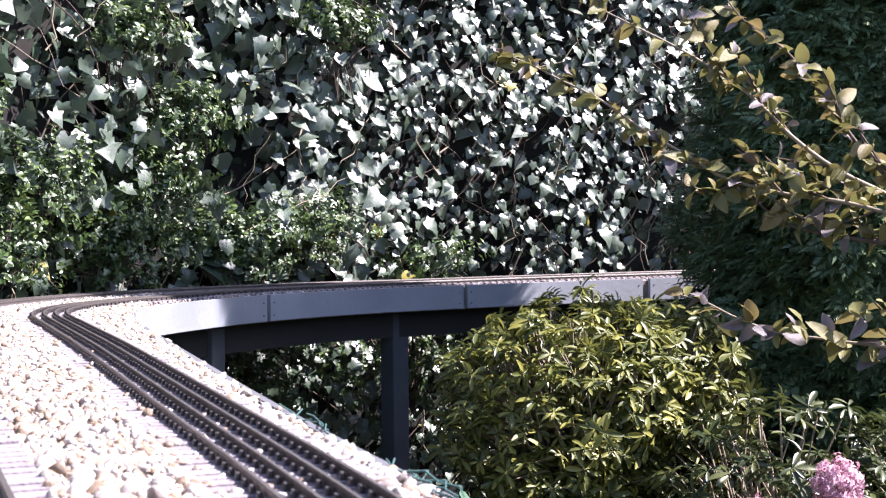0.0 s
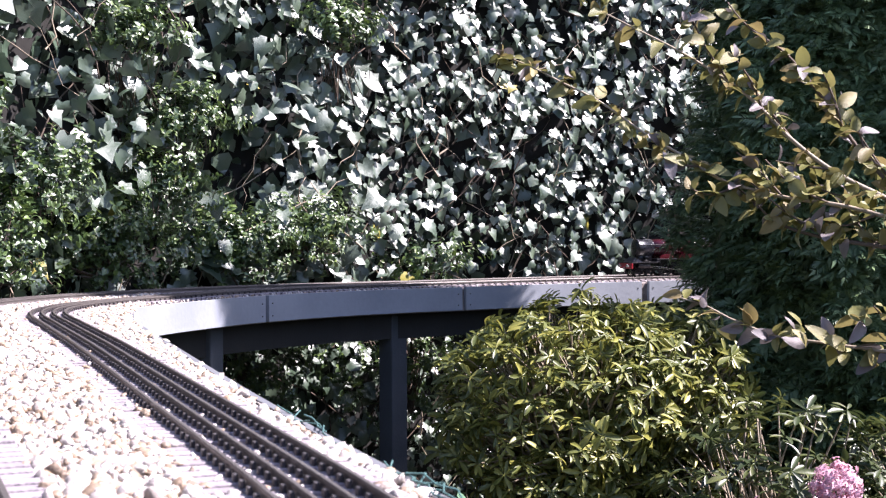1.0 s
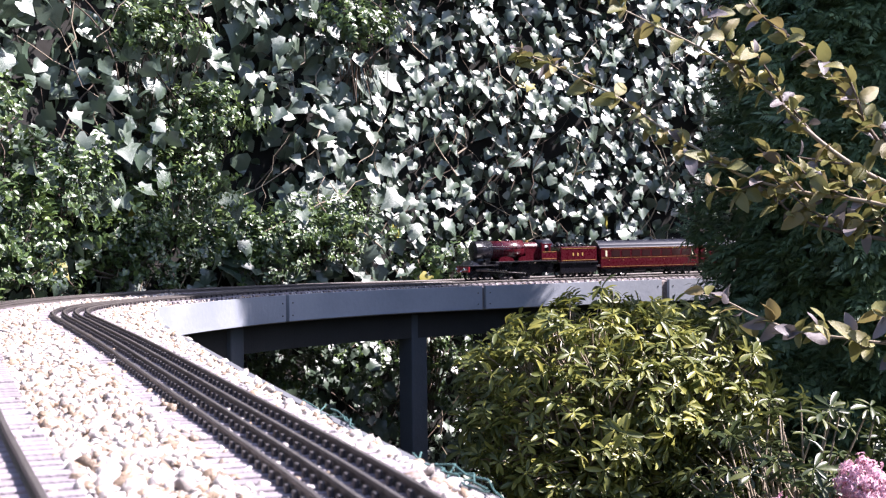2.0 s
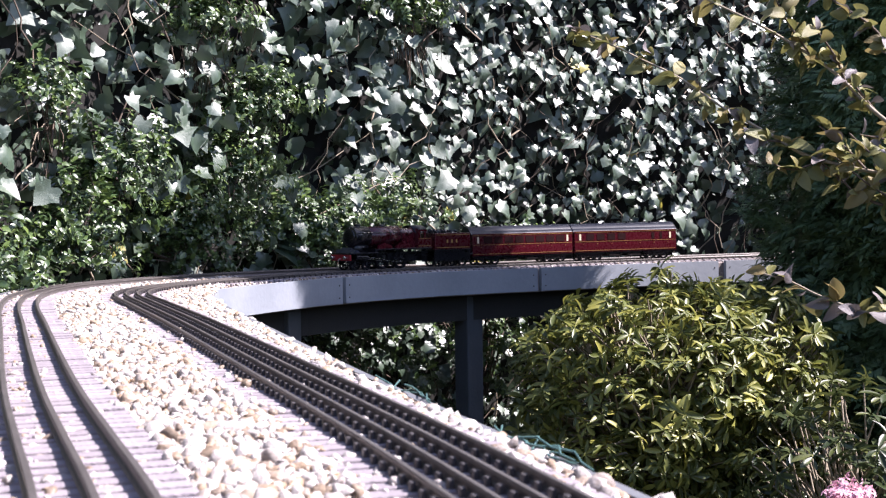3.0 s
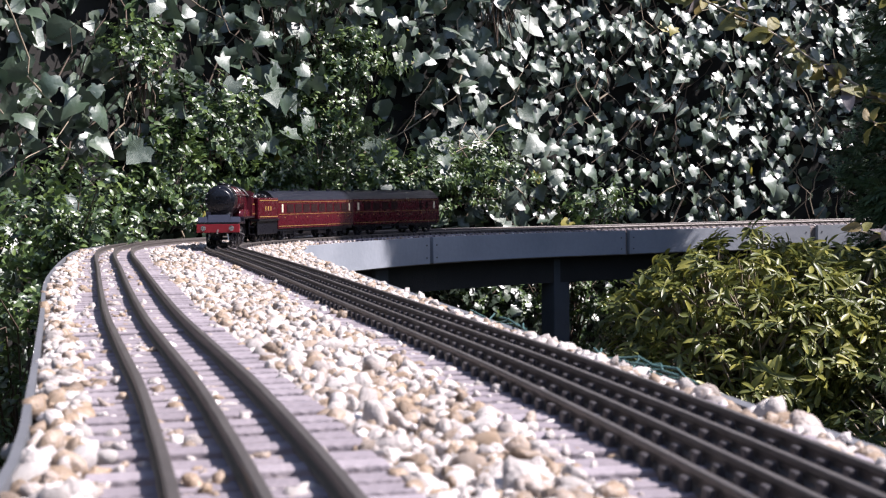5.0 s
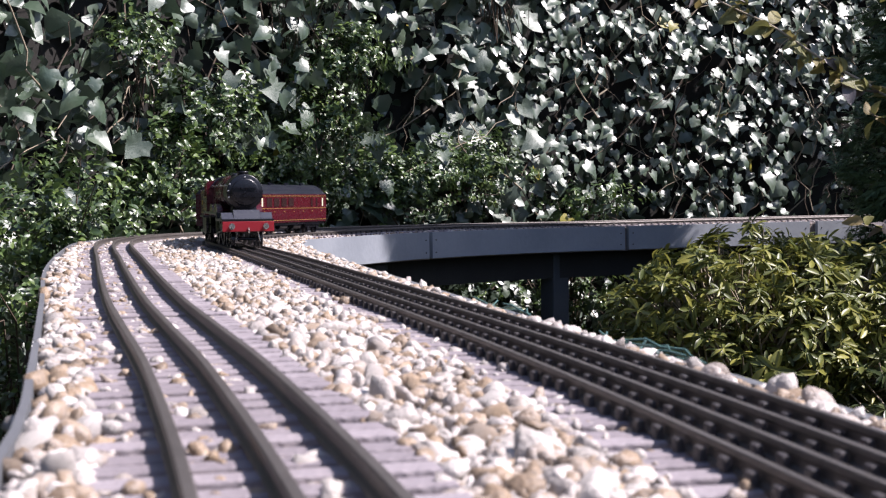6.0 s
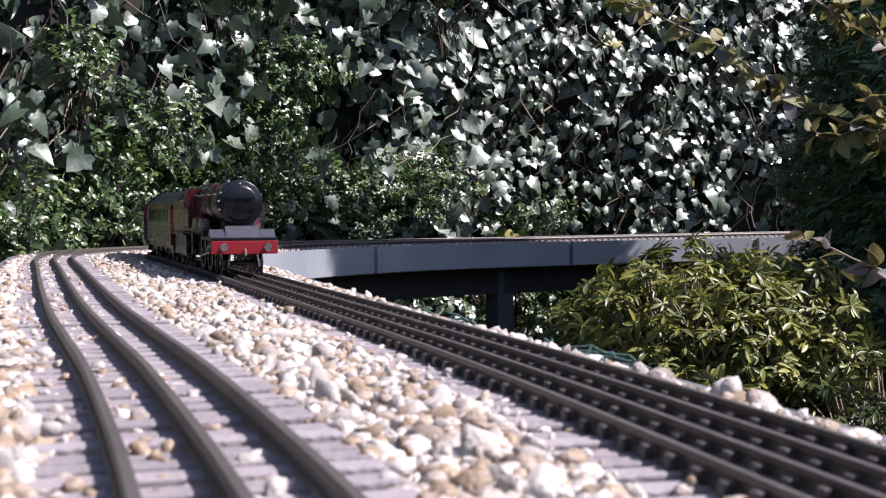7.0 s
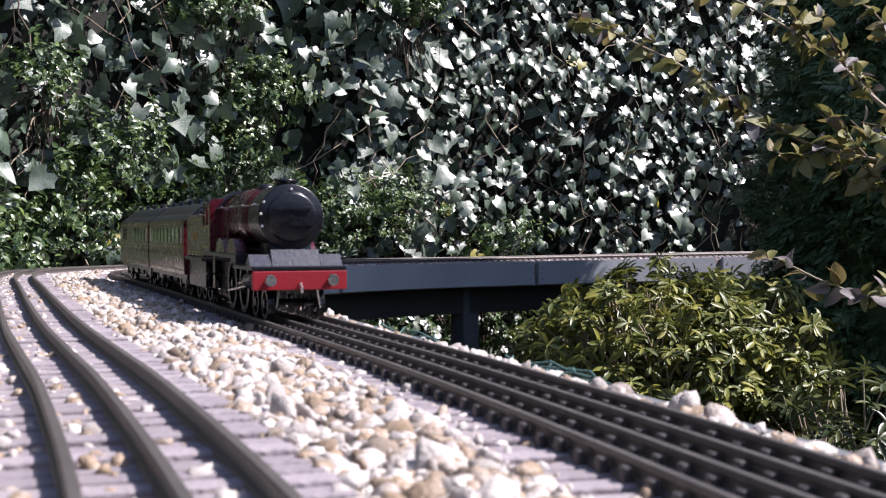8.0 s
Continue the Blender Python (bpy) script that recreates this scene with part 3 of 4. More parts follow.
def make_ivy():
    ivy = tagged(new("ivy"), "dense glossy dark green ivy covering a wall", "ivy")
    rng = np.random.default_rng(21)
    line = curve_points(WALL_LINE, 0.01)
    _, nrm = normals_2d(line)
    # bisector of sun and camera directions; leaves are turned to it to glint
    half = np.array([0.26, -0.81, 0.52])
    shapes = [lobed(f, d, s) for f, d, s in ((0.15, 0.15, 1), (0.35, 0.3, 2), (-0.2, 0.25, 3), (0.1, 0.5, 4), (0.5, 0.1, 5), (0.25, -0.2, 6), (-0.35, 0.4, 7))]
    groups = [[] for _ in shapes]
    old, behind = [], []
    n = 32000
    for k in range(n):
        i = int(rng.uniform(0.12, 1.0) * (len(line) - 1))
        z = rng.uniform(GROUND + 0.05, 1.25)
        q = line[i]
        outward = np.array([nrm[i][0], nrm[i][1], 0])
        lump = noise.noise((q[0] * 3.2, z * 3.2, 4.0)) + 0.6 * noise.noise((q[0] * 9, z * 9, 1.0))
        back = k % 2 == 0
        if not back and lump < (-0.26 if q[0] < 0.55 else -0.42) + 0.28 * rng.uniform():
            continue
        depth = rng.uniform(-0.055, -0.015) if back else 0.03 + 0.055 * lump + rng.uniform(-0.05, 0.06)
        place = np.array([q[0], q[1], z]) + outward * depth
        # the pull to the bisector grows rightwards, so glints brighten that side
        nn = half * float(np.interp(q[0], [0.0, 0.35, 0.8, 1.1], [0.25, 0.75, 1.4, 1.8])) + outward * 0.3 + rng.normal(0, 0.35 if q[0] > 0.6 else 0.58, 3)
        if back:
            nn = outward + rng.normal(0, 0.7, 3)
        down = np.array([rng.normal(0, 0.85), rng.normal(0, 0.3), -1.0])
        size = float(np.clip(rng.normal(0.034, 0.013), 0.014, 0.062))
        if q[0] > 0.85:
            size *= 0.78
        if z < -0.05:
            size *= 0.8
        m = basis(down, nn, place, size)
        if back:
            behind.append(m)
        elif rng.uniform() < 0.010:
            old.append(m)
        else:
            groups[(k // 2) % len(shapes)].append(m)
    # the leaves that stand out most become pieces of their own
    singles = 0
    rest = []
    for shape, g in zip(shapes, groups):
        me = bpy.data.meshes.new("leaf")
        me.from_pydata([tuple(v) for v in shape[0]], [], [tuple(int(x) for x in f) for f in shape[1]])
        me.materials.append(M["ivy"])
        me.polygons.foreach_set("use_smooth", [True] * len(me.polygons))
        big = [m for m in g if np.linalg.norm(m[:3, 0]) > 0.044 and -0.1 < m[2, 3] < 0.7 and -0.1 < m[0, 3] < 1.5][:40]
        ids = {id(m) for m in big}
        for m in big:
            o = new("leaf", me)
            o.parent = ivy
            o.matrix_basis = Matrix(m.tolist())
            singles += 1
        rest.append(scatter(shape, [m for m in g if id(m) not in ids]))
    rest.append(scatter(leaf_shape([(0.02, 0.0), (0.42, 0.05), (0.5, 0.35), (0.26, 0.7), (0.0, 1.0)], 0.25, 0.25), behind))
    v, f = merge(rest)
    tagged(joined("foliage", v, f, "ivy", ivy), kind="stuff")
    v, f = scatter(shapes[0], old)
    tagged(joined("yellowed_foliage", v, f, "ivy_old", ivy, "yellowed ivy leaves"), kind="stuff")
    # stems, creeping up and hanging
    stems, pale = [], []
    for k in range(520):
        i = int(rng.uniform(0.2, 0.95) * (len(line) - 1))
        z0 = rng.uniform(GROUND, 0.7)
        pts = []
        x, s = i, z0
        d = rng.normal(0, 4)
        off = rng.uniform(-0.03, 0.07)
        for j in range(9):
            c = int(np.clip(x, 0, len(line) - 1))
            off += rng.normal(0, 0.008)
            pts.append((line[c][0] + nrm[c][0] * off, line[c][1] + nrm[c][1] * off, s))
            s += rng.uniform(0.015, 0.045)
            x += d * 0.6 + rng.normal(0, 1.6)
        r = rng.uniform(0.0010, 0.0026)
        (pale if rng.uniform() < 0.45 else stems).append(tube(pts, r, r * 0.5, 5))
    v, f = merge(stems)
    tagged(joined("stem_tangle", v, f, "bark", ivy, "thin brown stems"), kind="stuff")
    v, f = merge(pale)
    tagged(joined("dry_stem_tangle", v, f, "bark_pale", ivy, "dry pale stems"), kind="stuff")
    return ivy


def sprig(shape, seed, count, length, leaf, spread):
    """A twig with small leaves in pairs and a tuft at its end, along +y."""
    rng = np.random.default_rng(seed)
    mats = []
    for k in range(count):
        t = (k // 2 + 0.5) / (count / 2)
        a = (0 if k % 2 else math.pi) + rng.normal(0, 0.5) + (k // 2) * 1.4
        out = np.array([math.cos(a), spread + 0.9 * t * t, math.sin(a)])
        mats.append(basis(out, np.array([0, 1.0, 0]) * 0.9 + rng.normal(0, 0.25, 3), (0, t * length, 0), leaf * rng.uniform(0.7, 1.15)))
    return scatter(shape, mats)


def make_small_shrub(name, label, centres, seed, leaf, sprigs):
    """Fine-leaved bush climbing among the ivy: sprigs over lumpy masses, each given by its centre and radii."""
    bush = tagged(new(name), label, "shrub")
    rng = np.random.default_rng(seed)
    shape = leaf_shape(OVATE, 0.3, 0.25)
    kinds = [sprig(shape, seed + k, 12, 0.045, leaf, 0.5) for k in range(4)]
    mats = [[] for _ in kinds]
    stems = []
    for c, r, share in centres:
        c, r = np.array(c), np.array(r)
        for k in range(int(sprigs * share)):
            d = rng.normal(size=3)
            d /= np.linalg.norm(d)
            if d[1] > 0.45:
                d[1] = -d[1]
            p = c + d * r * rng.uniform(0.3, 1.4) * (1 + 0.45 * noise.noise(d * 3 + c))
            way = d * 0.7 + np.array([0.2, -0.25, 0.75]) + rng.normal(0, 0.35, 3)
            mats[k % 4].append(basis(way, rng.normal(size=3), p, rng.uniform(0.7, 1.2)))
            if k % 9 == 0:
                mid = (c * np.array([1, 1, 0.4]) + p) / 2 + rng.normal(0, 0.015, 3)
                stems.append(tube([c - np.array([0, 0, r[2] * 0.9]), mid, p], 0.0022, 0.0009, 5))
    v, f = merge([scatter(kd, m) for kd, m in zip(kinds, mats) if m])
    tagged(joined("crown", v, f, "privet", bush, "small fresh green leaves"), kind="stuff")
    v, f = merge(stems)
    tagged(joined("twig_tangle", v, f, "bark", bush, "thin brown twigs"), kind="stuff")
    return bush


def make_rosette_shrub(name, label, masses, seed, count, leaves="pieris"):
    """Evergreen with leaf rosettes at the twig ends, over rounded masses, with bare twigs inside."""
    bush = tagged(new(name), label, "shrub")
    rng = np.random.default_rng(seed)
    shape = leaf_shape(LANCE, 0.5, 0.18)
    ros = []
    for k in range(5):
        mats = []
        for j in range(9):
            a = j * 2.4 + rng.normal(0, 0.2)
            up = 0.55 + 1.5 * (j / 9) + rng.normal(0, 0.15)
            out = np.array([math.cos(a), up, math.sin(a)])
            mats.append(basis(out, np.array([0, 1.0, 0]) + rng.normal(0, 0.12, 3), (0, 0.012 * j / 9, 0), 0.031 * rng.uniform(0.6, 1.2)))
        ros.append(scatter(shape, mats))
    mats = [[] for _ in ros]
    twigs = []
    for c, r, share in masses:
        c, r = np.array(c), np.array(r)
        foot = np.array([c[0], c[1], GROUND])
        for k in range(int(count * share)):
            d = rng.normal(size=3)
            d /= np.linalg.norm(d)
            inner = rng.uniform() < 0.35
            p = c + d * r * (rng.uniform(0.5, 0.9) if inner else rng.uniform(0.9, 1.05)) * (1 + 0.10 * noise.noise(d * 2.6 + c * 3) + 0.10 * noise.noise(d * 6.5 + c * 5))
            way = d * 0.6 + np.array([0.1, -0.1, 0.8]) + rng.normal(0, 0.25, 3)
            mats[k % 5].append(basis(way, rng.normal(size=3), p, rng.uniform(0.7, 1.15)))
            if k % 3:
                mid = c + (p - c) * 0.5 + rng.normal(0, 0.02, 3) - np.array([0, 0, 0.05])
                twigs.append(tube([c + (p - c) * 0.12 - np.array([0, 0, r[2] * 0.5]), mid, p], 0.0030, 0.0013, 5))
        for k in range(7):
            twigs.append(tube([foot + rng.normal(0, 0.03, 3) * (1, 1, 0), (foot + c) / 2 + rng.normal(0, 0.03, 3), c + rng.normal(0, 0.05, 3)], 0.009, 0.004, 7))
    v, f = merge([scatter(kd, m) for kd, m in zip(ros, mats) if m])
    tagged(joined("crown", v, f, leaves, bush, "yellow-green leaf rosettes"), kind="stuff")
    v, f = merge(twigs)
    tagged(joined("twig_tangle", v, f, "bark_pale", bush, "pale brown twiggy branches"), kind="stuff")
    return bush


def make_conifer():
    """Columnar dark conifer: trunk, dark inner mass, and flat drooping sprays."""
    tree = tagged(new("conifer"), "tall dense dark green conifer", "tree")
    rng = np.random.default_rng(8)
    cx, cy = 1.655, 2.345

    def radius(z):
        return float(np.interp(z, [-0.7, 0.15, 0.4, 0.55, 0.7, 1.6, 1.78, 1.95], [0.385, 0.378, 0.345, 0.32, 0.268, 0.258, 0.17, 0.02]))
    top = 1.95
    v, f = tube([(cx, cy, GROUND - 0.05), (cx + 0.02, cy, 0.3), (cx, cy + 0.01, 1.4), (cx, cy, top - 0.1)], 0.06, 0.01, 10)
    joined("trunk", v, f, "bark", tree, "brown trunk")
    bm = bmesh.new()
    rings = []
    for j in range(34):
        z = GROUND + 0.12 + (top - GROUND - 0.2) * j / 33
        ring = []
        for k in range(40):
            a = 2 * math.pi * k / 40
            r = radius(z) * 0.80 * (1 + 0.10 * noise.noise((math.cos(a) * 2, math.sin(a) * 2, z * 3)))
            ring.append(bm.verts.new((cx + r * math.cos(a), cy + r * math.sin(a), z)))
        rings.append(ring)
    for a, b in zip(rings, rings[1:]):
        for k in range(40):
            bm.faces.new((a[k], a[(k + 1) % 40], b[(k + 1) % 40], b[k]))
    bm.faces.new(rings[0])
    bm.faces.new(rings[-1])
    part("inner_foliage", bm, "yew", tree, "dark inner foliage", smooth=True)
    blade = (np.array([(0, 0, 0), (-0.13, 0.4, 0.04), (0.13, 0.4, 0.04), (0, 1.0, -0.12)]), np.array([(0, 2, 1), (1, 2, 3)]))
    sprays = []
    for k in range(4):
        mats = []
        for j in range(17):
            t = (j // 2) / 8
            s = (-1 if j % 2 else 1)
            if j == 16:
                mats.append(basis((0, 1, 0), (0, 0, 1), (0, 0.8, 0), 0.5))
            else:
                mats.append(basis((s * 0.9, 0.75, rng.normal(0, 0.15)), (rng.normal(0, 0.2), 0, 1), (0, t * 0.9, -0.1 * t * t), 0.5 * (1.05 - 0.6 * t)))
        sprays.append(scatter(blade, mats))
    mats = [[] for _ in sprays]
    for k in range(20000):
        z = rng.uniform(GROUND + 0.1, 0.85) if k % 3 else rng.uniform(0.7, top)
        a = math.radians(235) + rng.normal(0, 0.95) if k % 3 else rng.uniform(0, 2 * math.pi)
        lump = noise.noise((math.cos(a) * 3, math.sin(a) * 3, z * 4)) + 0.5 * noise.noise((math.cos(a) * 9, math.sin(a) * 9, z * 10))
        r = radius(z) * (0.90 + 0.19 * lump) + rng.uniform(-0.045, 0.015)
        d = np.array([math.cos(a), math.sin(a), 0])
        way = d * 0.8 + np.array([rng.normal(0, 0.35), rng.normal(0, 0.35), rng.normal(0.15, 0.35)])
        mats[k % 4].append(basis(way, d * 0.5 + np.array([0, 0, 1.0]) + rng.normal(0, 0.5, 3), (cx + r * d[0], cy + r * d[1], z), rng.uniform(0.026, 0.056)))
    v, f = merge([scatter(s, m) for s, m in zip(sprays, mats)])
    tagged(joined("crown", v, f, "yew", tree, "feathery dark green sprays"), kind="stuff")
    return tree


BRANCHES = [
    [(1.42, 1.60, 0.05), (1.301, 1.713, 0.13), (1.231, 1.781, 0.161), (1.168, 1.839, 0.175), (1.125, 1.883, 0.19), (1.09, 1.919, 0.207), (1.058, 1.953, 0.237), (0.997, 2.001, 0.285), (0.937, 2.045, 0.339), (0.892, 2.08, 0.369), (0.846, 2.115, 0.4), (0.793, 2.15, 0.426)],
    [(1.297, 1.778, 0.174), (1.244, 1.832, 0.215), (1.194, 1.88, 0.27), (1.157, 1.919, 0.327), (1.125, 1.954, 0.366), (1.061, 2.004, 0.42), (1.001, 2.049, 0.462), (0.948, 2.089, 0.499)],
    [(1.30, 1.63, 0.10), (1.226, 1.73, 0.235), (1.183, 1.783, 0.332), (1.152, 1.826, 0.396), (1.111, 1.873, 0.445), (1.091, 1.908, 0.493)],
    [(1.25, 1.42, -0.08), (1.153, 1.512, -0.042), (1.069, 1.594, -0.027), (1.029, 1.643, -0.021), (0.986, 1.691, 0.0), (0.961, 1.727, 0.019), (0.935, 1.764, 0.03)],
    [(1.288, 1.723, 0.096), (1.187, 1.806, 0.118), (1.144, 1.848, 0.141), (1.121, 1.876, 0.176), (1.101, 1.902, 0.199)],
]


def make_viburnum():
    bush = tagged(new("viburnum"), "arching shrub branches with bronze and yellow-green pleated leaves", "shrub")
    rng = np.random.default_rng(31)
    shapes = []
    for k, (fold, droop) in enumerate(((0.45, 0.5), (0.25, 0.8), (0.6, 0.25), (0.35, 1.0))):
        outline = [(0.01, 0), (0.10, 0.05), (0.21, 0.14), (0.28, 0.26), (0.32, 0.38), (0.33, 0.5), (0.31, 0.63), (0.25, 0.77), (0.15, 0.90), (0.02, 1.0)]
        v, f = curled_leaf(outline, fold, droop, k)
        for mat in ("viburnum", "viburnum_dark"):
            me = bpy.data.meshes.new("leaf")
            me.from_pydata([tuple(p) for p in v], [], [tuple(int(x) for x in t) for t in f])
            me.materials.append(M[mat])
            me.polygons.foreach_set("use_smooth", [True] * len(me.polygons))
            shapes.append(me)
    base = np.array([1.52, 1.35, GROUND])
    shoots = []
    for b in (0, 1, 2, 3, 4):
        pts = curve_points(BRANCHES[b], 0.012)
        for k in range(2, int(len(pts) * (0.62 if b != 3 else 0.45)), 6 if b != 3 else 9):
            t = pts[k + 1] - pts[k]
            t = t / np.linalg.norm(t)
            side = np.array([rng.normal(0, 0.5), rng.normal(0, 0.4), rng.choice([-0.7, 0.9])])
            way = t * 0.8 + side * 0.6
            le = rng.uniform(0.05, 0.12)
            shoots.append([tuple(pts[k]), tuple(pts[k] + way * le * 0.5 + rng.normal(0, 0.006, 3)), tuple(pts[k] + way * le + np.array([0, 0, 0.012]))])
    for b, ctrl in enumerate(BRANCHES + shoots):
        pts = curve_points(ctrl, 0.012)
        v, f = tube(pts, 0.0022 if b > 4 else (0.0042 if b != 3 else 0.003), 0.0012, 7)
        br = joined("branch", v, f, "bark_pale" if b in (0, 1, 3) else "bark", bush, "thin pale branch" if b in (0, 1, 3) else "thin brown branch")
        start = np.array(ctrl[0])
        if b < 5:
            v, f = tube([base + rng.normal(0, 0.02, 3), (base + start) / 2 + np.array([0.03, -0.02, 0.05]), start], 0.009, 0.0042, 7)
            joined("stem", v, f, "bark", bush, "brown stem")
        n = len(pts)
        k = 2
        while k < n:
            tip = pts[k]
            t = pts[min(k + 1, n - 1)] - pts[k - 1]
            t = t / np.linalg.norm(t)
            cluster = 2 if rng.uniform() < 0.55 else 5
            side = rng.normal(size=3)
            spur = side * 0.006
            for j in range(cluster):
                out = t * 0.6 + np.cross(t, side) * (1 if j % 2 else -1) * 0.9 + rng.normal(0, 0.45, 3) + np.array([0, 0, 0.25])
                nn = np.array([0.1, -0.3, 0.6]) + rng.normal(0, 0.7, 3)
                dark = rng.uniform() < (0.35 if b in (3, 4) else 0.15)
                o = new("leaf", shapes[2 * int(rng.integers(4)) + int(dark)])
                o.parent = br
                m = basis(out, nn, tip + spur * rng.uniform(0, 1.5), rng.uniform(0.015, 0.035))
                o.matrix_basis = Matrix(m.tolist())
            k += int(rng.integers(1, 4))
    return bush


def make_flower(x, y, z, seed):
    fl = tagged(new("pink_flower"), "pink rounded flower head of many tiny blooms", "flower", "pink flowers")
    fl.location = (x, y, z)
    rng = np.random.default_rng(seed)
    petal = leaf_shape([(0, 0), (0.25, 0.5), (0.0, 1.0)], 0.2, 0.3)
    bloom = scatter(petal, [basis((math.cos(a), 0.5, math.sin(a)), (0, 1, 0.1), (0, 0, 0), 0.006) for a in (0, 1.25, 2.5, 3.75, 5.0)])
    mats = []
    for k in range(420):
        d = rng.normal(size=3)
        d /= np.linalg.norm(d)
        p = d * np.array([0.027, 0.027, 0.032]) * rng.uniform(0.75, 1.15) * (1 + 0.35 * noise.noise(d * 4))
        mats.append(basis(d, rng.normal(size=3), p, rng.uniform(0.8, 1.3)))
    v, f = scatter(bloom, mats)
    tagged(joined("blossom", v, f, "pink", fl), kind="stuff")
    v, f = tube([(0.02, 0.03, GROUND - z), (0.01, 0.01, (GROUND - z) / 2), (0, 0, 0)], 0.003, 0.002, 6)
    joined("stem", v, f, "privet", fl, "green stem")
    return fl


def make_broad_leaf_plant():
    """Low plant with large soft leaves on upright stalks, in the gap between the raised bed and the shrub."""
    plant = tagged(new("broad_leaf_plant"), "low plant with large pale green leaves beside the raised bed", "plant")
    rng = np.random.default_rng(77)
    base = np.array([0.56, 1.78, GROUND])
    outline = [(0.01, 0), (0.20, -0.04), (0.36, 0.08), (0.42, 0.26), (0.39, 0.45), (0.30, 0.64), (0.17, 0.83), (0.01, 1.0)]
    meshes = []
    for k in range(3):
        v, f = curled_leaf(outline, 0.2 + 0.1 * k, 0.25 + 0.15 * k, k + 20)
        me = bpy.data.meshes.new("leaf")
        me.from_pydata([tuple(p) for p in v], [], [tuple(int(x) for x in t) for t in f])
        me.materials.append(M["mint"])
        me.polygons.foreach_set("use_smooth", [True] * len(me.polygons))
        meshes.append(me)
    for k in range(26):
        a, r = rng.uniform(0, 2 * math.pi), rng.uniform(0.02, 0.13)
        tip = np.array([base[0] + r * math.cos(a) * 0.8, base[1] + r * math.sin(a) * 1.3, -0.33 + rng.uniform(-0.12, 0.06)])
        foot = base + rng.normal(0, 0.02, 3) * (1, 1, 0)
        v, f = tube([foot, (foot + tip) / 2 + np.array([0, 0, 0.05]), tip], 0.004, 0.0022, 6)
        joined("stalk", v, f, "privet", plant, "green leaf stalk")
        out = np.array([math.cos(a), math.sin(a), 0.1]) + rng.normal(0, 0.3, 3)
        o = new("leaf", meshes[k % 3])
        o.parent = plant
        o.matrix_basis = Matrix(basis(out, np.array([0.1, -0.3, 0.8]) + rng.normal(0, 0.3, 3), tip, rng.uniform(0.045, 0.075)).tolist())
    return plant


def make_netting():
    rng = np.random.default_rng(2)
    line = curve_points(EDGE_RIGHT, 0.005)
    pieces = []
    for k in range(9):
        i = int(np.searchsorted(line[:, 1], rng.uniform(0.52, 0.85)))
        a = np.array([*line[i], rise(*line[i]) + 0.005])
        pts = [a + np.array([rng.uniform(-0.004, 0.008), j * 0.02, rng.uniform(-0.003, 0.003)]) for j in range(5)]
        pieces.append(tube(pts, 0.0006, 0.0006, 4))
    v, f = merge(pieces)
    return tagged(joined("netting", v, f, "net"), "frayed green garden netting along the edging", "netting", kind="stuff")


# ---- the train ----
WHEELS = []


def wheelset(parent, y, r, gauge=0.032, spokes=8):
    """An axle with two flanged, spoked wheels, at y along the vehicle, standing on the rail top."""
    bm = bmesh.new()
    rod(bm, (-gauge / 2, 0, 0), (gauge / 2, 0, 0), 0.0016, None, 8)
    for s in (-1, 1):
        x = s * gauge / 2
        for x0, x1, ro, ri in ((x - s * 0.0012, x, r + 0.0015, r * 0.74), (x, x + s * 0.0032, r, r * 0.78)):
            ring = []
            for k in range(20):
                a = 2 * math.pi * k / 20
                c, d = math.cos(a), math.sin(a)
                ring.append([bm.verts.new((x0, c * ro, d * ro)), bm.verts.new((x1, c * ro, d * ro)), bm.verts.new((x1, c * ri, d * ri)), bm.verts.new((x0, c * ri, d * ri))])
            for k in range(20):
                a, b = ring[k], ring[(k + 1) % 20]
                for j in range(4):
                    bm.faces.new((a[j], a[(j + 1) % 4], b[(j + 1) % 4], b[j]))
        for k in range(spokes):
            a = 2 * math.pi * k / spokes
            rod(bm, (x + s * 0.0012, 0, 0), (x + s * 0.0012, math.cos(a) * r * 0.8, math.sin(a) * r * 0.8), 0.0009, 0.0007, 5)
        rod(bm, (x - s * 0.0005, 0, 0), (x + s * 0.0038, 0, 0), 0.003, None, 10)
    w = part("wheelset", bm, "black", parent, "spoked metal wheels on an axle", smooth=False)
    w.location = (0, y, r)
    WHEELS.append((w, y, r))
    return w


def buffers(parent, y, way, material="steel"):
    for x in (-0.0205, 0.0205):
        bm = bmesh.new()
        rod(bm, (x, y, 0.0262), (x, y + way * 0.006, 0.0262), 0.0026, 0.0022, 10)
        rod(bm, (x, y + way * 0.006, 0.0265), (x, y + way * 0.0078, 0.0265), 0.0040, 0.0036, 16)
        part("buffer", bm, material, parent, "round steel buffer")


def strip_line(parent, x, y0, y1, z0, z1, mat="gold", label="thin gold lining"):
    bm = bmesh.new()
    box(bm, x - 0.0003, x + 0.0003, y0, y1, z0, z1)
    return part("lining", bm, mat, parent, label)


